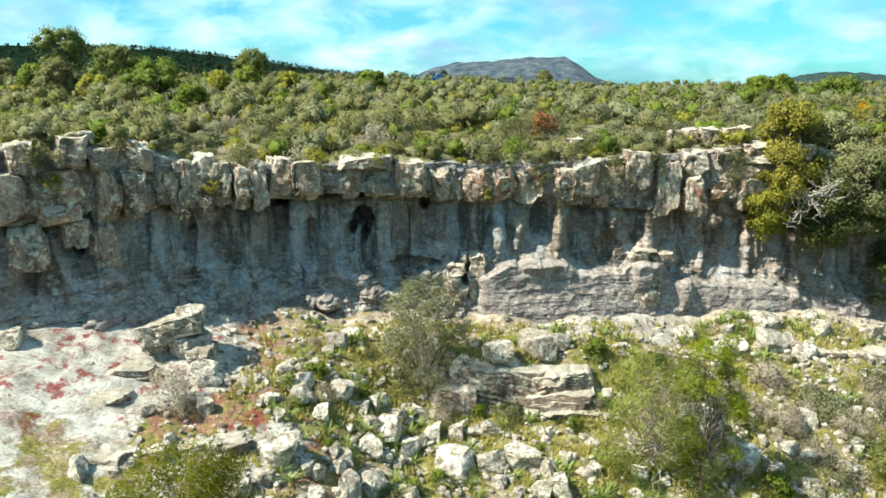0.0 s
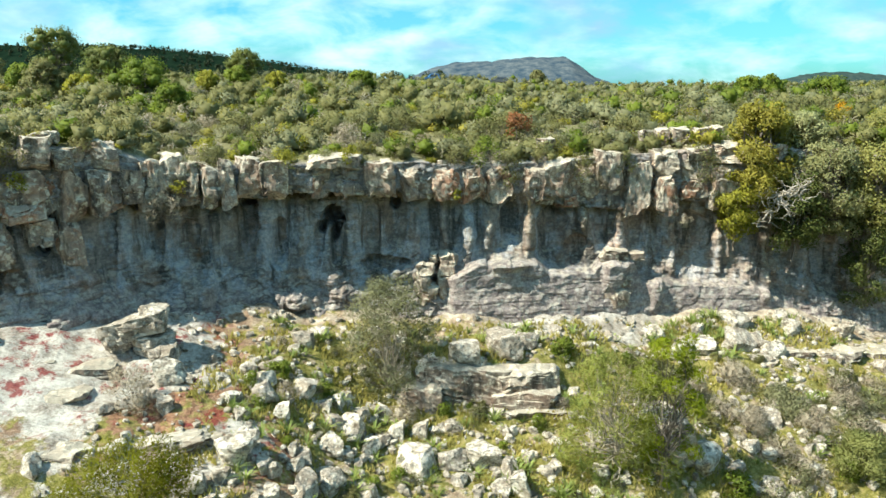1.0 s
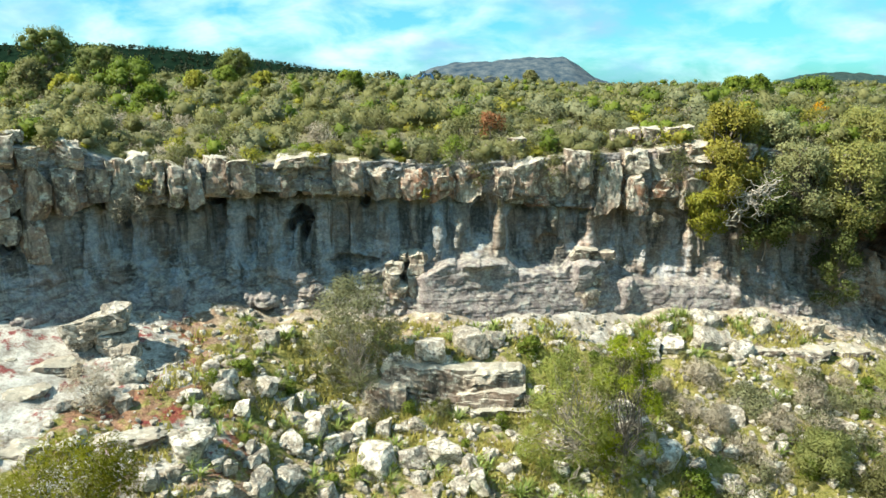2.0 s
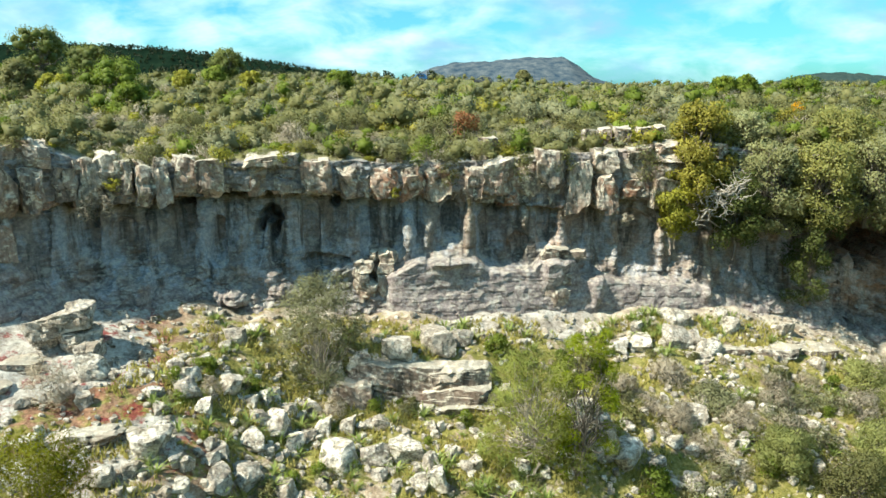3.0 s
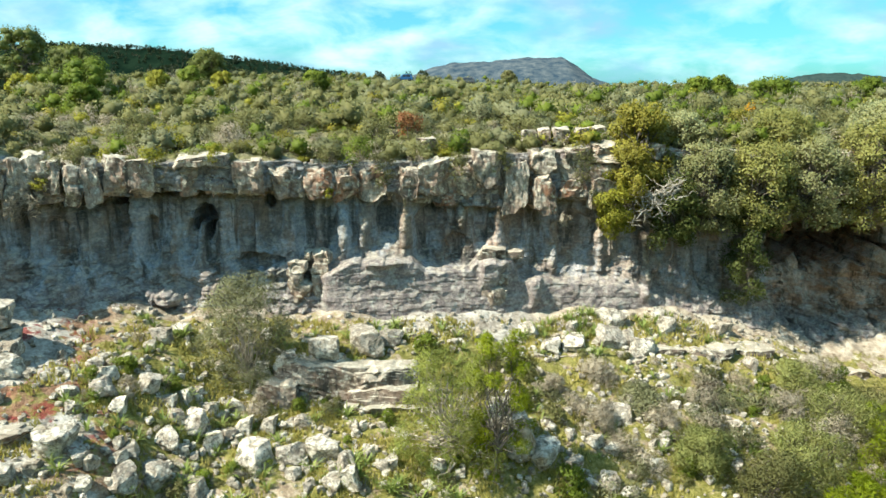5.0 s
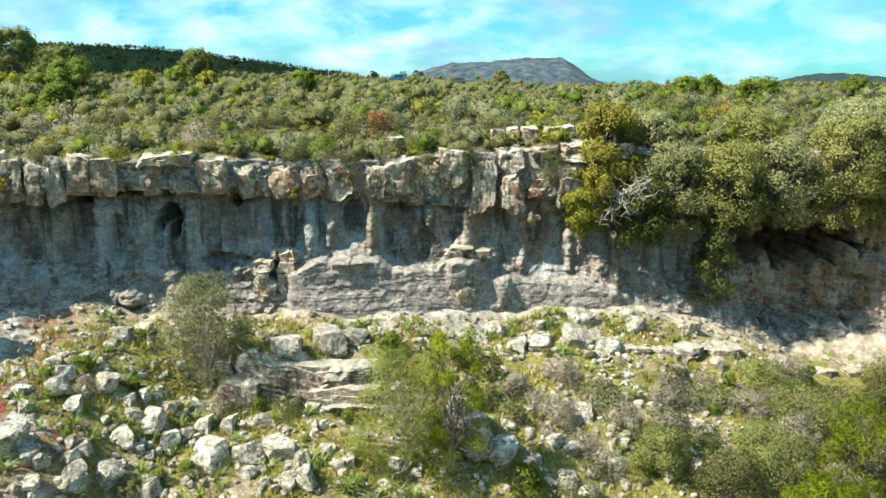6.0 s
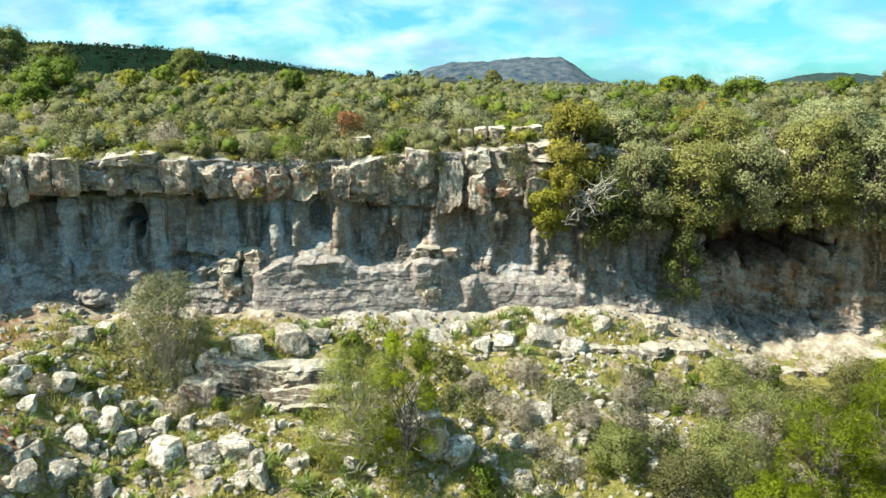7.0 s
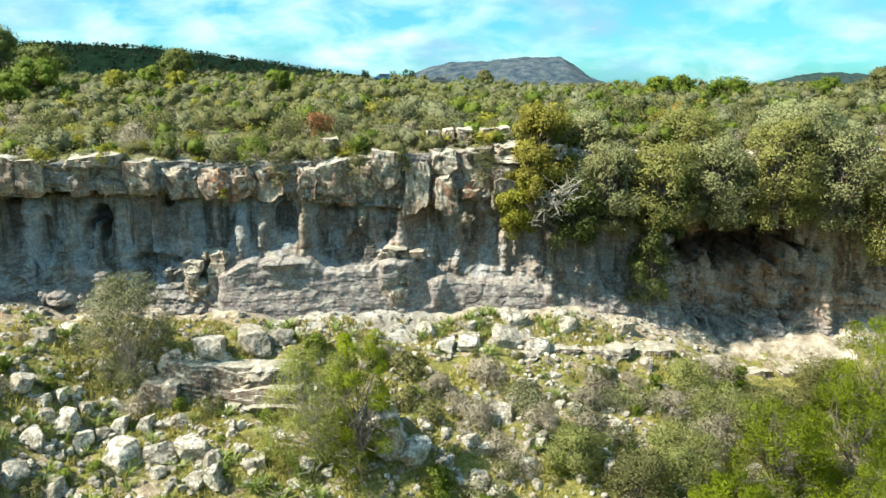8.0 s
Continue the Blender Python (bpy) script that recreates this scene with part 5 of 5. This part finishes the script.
stand(make_plant("golden_tree", "golden-olive tree on the edge of the cliff", "tree", 66, 4.6, 6.2, 13000, 0.17, GOLD, 50, 0.35, 0.7, crown_low=0.0), 21.3, 45.3, z=12.9)
stand(make_plant("hanging_shrub", "yellow-green shrub hanging from the cliff", "shrub", 67, 3.0, 4.6, 8000, 0.14, LIME, 36, 0.3, 0.6), 19.6, 44.0, z=10.3)
stand(make_plant("hanging_shrub", "golden-green shrub hanging from the cliff", "shrub", 65, 3.4, 4.8, 8000, 0.14, GOLD, 40, 0.3, 0.6), 20.7, 43.9, z=12.0)
stand(make_plant("hanging_shrub", "olive-green shrub hanging from the cliff", "shrub", 68, 3.8, 5.4, 9500, 0.15, OAK_GREEN, 40, 0.3, 0.6), 23.2, 43.9, z=9.6)
OAKS = ((25.4, 44.8, 11.0, 5.0, 5.6), (28.6, 45.0, 11.4, 6.0, 5.4), (32.6, 46.2, 11.2, 6.4, 5.8), (36.8, 46.4, 11.2, 6.2, 7.0), (40.8, 46.8, 10.8, 6.2, 7.0), (45.2, 45.8, 8.6, 7.5, 9.4), (24.0, 46.6, 13.8, 5.0, 4.6), (31.0, 48.0, 14.6, 6.0, 4.0), (38.5, 48.0, 14.6, 7.0, 4.6))
for k, (x, y, z, w, h) in enumerate(OAKS):
    stand(make_plant("evergreen_oak", "dense grey-green oak spilling over the cliff edge", "tree", 70 + k, w, h, 17000, 0.165, (OAK_GREY, OAK, OAK_GREY, OAK)[k % 4], 130, 0.3, 0.6, "oaks over the cliff edge", crown_low=0.0), x, y, 40 * k, z=z)
stand(make_plant("trailing_vine", "green creeper hanging down the rock face", "creeper", 86, 4.2, 7.0, 13000, 0.14, OAK_GREEN, 60, 0.3, 0.5, crown_low=0.0), 28.4, 44.6, z=6.4)


FACE_SHRUBS = (  # along, height, width, kind
    (-17.4, 16.9, 1.6, 0), (-17.4, 15.8, 1.1, 1), (-11.7, 15.1, 0.9, 1), (-10.5, 14.5, 1.3, 0), (-6.6, 16.2, 1.4, 1), (2.6, 14.0, 0.6, 1), (5.7, 14.9, 1.4, 0), (9.7, 15.4, 1.8, 0), (12.2, 15.5, 1.5, 0),
    (17.0, 15.2, 2.6, 0), (12.2, 10.2, 0.9, 2), (7.6, 16.2, 1.4, 0), (4.5, 16.3, 2.0, 2), (-16.5, 16.9, 1.8, 3), (-12.2, 14.1, 1.8, 3), (-3.4, 16.5, 1.0, 1), (18.2, 13.6, 1.8, 0), (16.4, 12.0, 1.0, 3),
)
for k, (x, z, w, kind) in enumerate(FACE_SHRUBS):
    leaf = (OLIVE, LIME, GREEN, DRY)[kind]
    what = ("grey-green", "yellow-green", "fresh green", "grey leafless")[kind] + " small shrub rooted in a crack of the cliff"
    ob = make_plant("cliff_shrub", what, "shrub", 500 + k, w, w * 0.9, int(500 * w), 0.24 if kind == 3 else 0.12, leaf, 12, 0.2, 0.12 if kind == 3 else 0.5, "shrubs on the cliff face")
    ob.matrix_basis = pose(x, float(face_y(x)) - 0.05, z - w * 0.4, 25, 0, 50.0 * k)


def dead_branches():
    """A bleached dead bush caught on the edge: many forking twigs."""
    rng = np.random.default_rng(90)
    ob = thing("dead_bush", "bleached leafless dead bush hanging on the cliff edge", "dead bush", at=pose(21.7, 43.0, 13.6))
    for k in range(11):
        a = rng.uniform(0, 6.28)
        tip = np.array([math.cos(a) * 1.7, math.sin(a) * 0.5 - 0.5, rng.uniform(-1.9, 1.3)])
        twigs = [tube(branch_path(rng, (0, 0, 0), tip, 0.2, 8), np.linspace(0.07, 0.02, 8), 5)]
        for _ in range(9):
            s = tip * rng.uniform(0.25, 1.0)
            twigs.append(tube(branch_path(rng, s, s + rng.normal(size=3) * np.array([0.6, 0.35, 0.5]), 0.2, 5), np.linspace(0.03, 0.01, 5), 4))
        part("branch", mesh_of("branch", *joined(twigs), True), DEADWOOD, ob)


dead_branches()

# single trees that stand out on the plateau: along, out, width, height, leaf, label
for k, (x, y, w, h, leaf, what) in enumerate((
    (-82.7, 165, 15.0, 11.0, OAK_GREEN, "great dark oak on the skyline"), (-64.9, 150, 12.5, 6.7, OAK_GREEN, "round grey-green oak on the skyline"), (-35.0, 92, 9.0, 4.5, GREEN, "flat-topped bright green pine"), (-42.7, 92, 4.0, 2.8, LIME, "yellow-green round tree"),
    (-48.4, 95, 6.5, 4.2, OLIVE, "grey-green round tree"), (-37.8, 150, 8.0, 6.2, OAK_GREEN, "dark oak on the skyline"), (-29.8, 116, 4.4, 3.4, GREEN, "fresh green small tree"), (-32.0, 108, 4.0, 2.9, LIME, "yellow-green small tree"),
    (-20.4, 100, 3.6, 3.3, LIME, "yellow-green bushy tree"), (-20.2, 60, 3.6, 2.9, GREEN, "dark green bushy tree"), (47.9, 114, 5.0, 3.2, GREEN, "fresh green umbrella pine"), (52.0, 116, 5.0, 3.8, GREEN, "fresh green umbrella pine"),
    (55.5, 105, 8.0, 3.4, GREEN, "broad flat green pine"), (25.9, 194, 5.0, 3.2, OLIVE, "small tree on the skyline"), (-11.4, 120, 5.0, 2.9, GREEN, "green round tree"), (86.0, 120, 7.0, 5.0, OLIVE, "grey-green oak on the skyline"),
    (-70.0, 120, 7.0, 4.0, OLIVE, "grey-green oak on the plateau"), (-57.0, 105, 5.0, 3.4, GREEN, "green bushy tree"), (11.4, 55, 2.8, 1.9, LIME, "yellow-green low tree"), (72.0, 110, 6.0, 3.4, GREEN, "green pine on the skyline"),
)):
    stand(make_plant("plateau_tree", what + " standing above the scrub", "tree", 400 + k, w, h + 0.4, 4800, 0.10 + 0.0018 * y, leaf, 44, 0.3, 0.55, "trees on the plateau", crown_low=0.1), x, y, 33.0 * k)


def far_trees():
    """Pines along the wooded ridges and the far edge of the plateau."""
    rng = np.random.default_rng(55)
    pieces = []
    rows = [(-900 + 5.5 * k, 1650, 0) for k in range(160)] + [(rng.uniform(-1000, -60), 1650 - d, d) for d in rng.uniform(15, 130, 520)]
    for x, y, d in rows:
        zt = -60 + (60 - 60 * (d / 260) ** 1.6) + (1 - (d / 260) ** 1.6) * float(np.interp(x, [-1500, -1000, -800, -620, -480, -330, -180, -60, 60], [90, 104, 103, 96, 80, 60, 36, 14, -40]))
        s = rng.uniform(3, 8)
        c = np.array([[x, y, zt + s * 0.3], [x + rng.normal() * 2, y, zt + s * 0.8]])
        pieces.append(leaf_cloud(rng, c, np.array([s * 0.45, s * 0.3]), 40, s * 0.42, 0.8))
    for k in range(70):
        x, y = rng.uniform(-110, 5), rng.uniform(280, 430)
        s = rng.uniform(2.5, 5.5)
        zt = 20.2 + 0.006 * (y - 280) + 2.0 * float(ease(-20, -110, x))
        c = np.array([[x, y, zt + s * 0.3], [x + rng.normal() * 0.8, y, zt + s * 0.75]])
        pieces.append(leaf_cloud(rng, c, np.array([s * 0.5, s * 0.35]), 240, s * 0.17, 0.8))
    v, f = joined(pieces)
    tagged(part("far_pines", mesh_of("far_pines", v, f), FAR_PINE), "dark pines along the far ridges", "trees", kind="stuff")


far_trees()


def make_car(paint, label, x, y, turn, tall):
    """A parked car seen over the scrub: body, cabin glass, wheels."""
    ob = thing("car", label, "car", "parked cars", pose(x, y, float(ground_z(x, y)) + 0.02, 0, 0, turn))
    outline = ((-2.1, 0.35), (-2.12, 0.85), (-1.2, 0.98), (-0.55, tall), (1.5, tall), (2.0, 1.0), (2.1, 0.4))
    v, f = [], []
    for side in (-0.85, 0.85):
        for px, pz in outline:
            v.append((px, side * (0.82 if pz > 1.2 else 1.0), pz))
    n = len(outline)
    bm = bmesh.new()
    vs = [bm.verts.new(p) for p in v]
    bm.faces.new(vs[:n])
    bm.faces.new(vs[n:][::-1])
    for k in range(n):
        j = (k + 1) % n
        bm.faces.new((vs[k], vs[n + k], vs[n + j], vs[j]))
    bmesh.ops.recalc_face_normals(bm, faces=bm.faces)
    bmesh.ops.bevel(bm, geom=bm.edges[:], offset=0.06, segments=2, affect="EDGES")
    me = bpy.data.meshes.new("body")
    bm.to_mesh(me)
    bm.free()
    part("body", me, paint, ob)
    for side in (-1, 1):
        for a, b_, c_, d_ in ((-0.85, -0.5, 0.2, 0.2), (0.3, 0.3, 1.4, 1.3)):
            pts = [(a, side * 0.86, 1.02), (c_, side * 0.86, 1.02), (d_, side * 0.74, tall - 0.1), (b_, side * 0.74, tall - 0.1)]
            part("side_window", mesh_of("side_window", [(p[0], p[1] + side * 0.02, p[2]) for p in pts] + [(p[0], p[1] - side * 0.01, p[2]) for p in pts], [(0, 1, 2, 3), (7, 6, 5, 4), (0, 4, 5, 1), (2, 6, 7, 3)]), WINDOW, ob)
        for wx in (-1.35, 1.3):
            v, f = tube([(0, -0.11, 0), (0, -0.1, 0), (0, 0.1, 0), (0, 0.11, 0)], [0.2, 0.33, 0.33, 0.2], 16)
            part("wheel", mesh_of("wheel", v, f), TYRE, ob, at=pose(wx, side * 0.78, 0.33))


make_car(BLUE_PAINT, "bright blue car parked behind the scrub", -1.1, 200.0, 8, 1.75)
make_car(GREY_PAINT, "dark grey car parked behind the scrub", 14.4, 167.0, -14, 1.55)
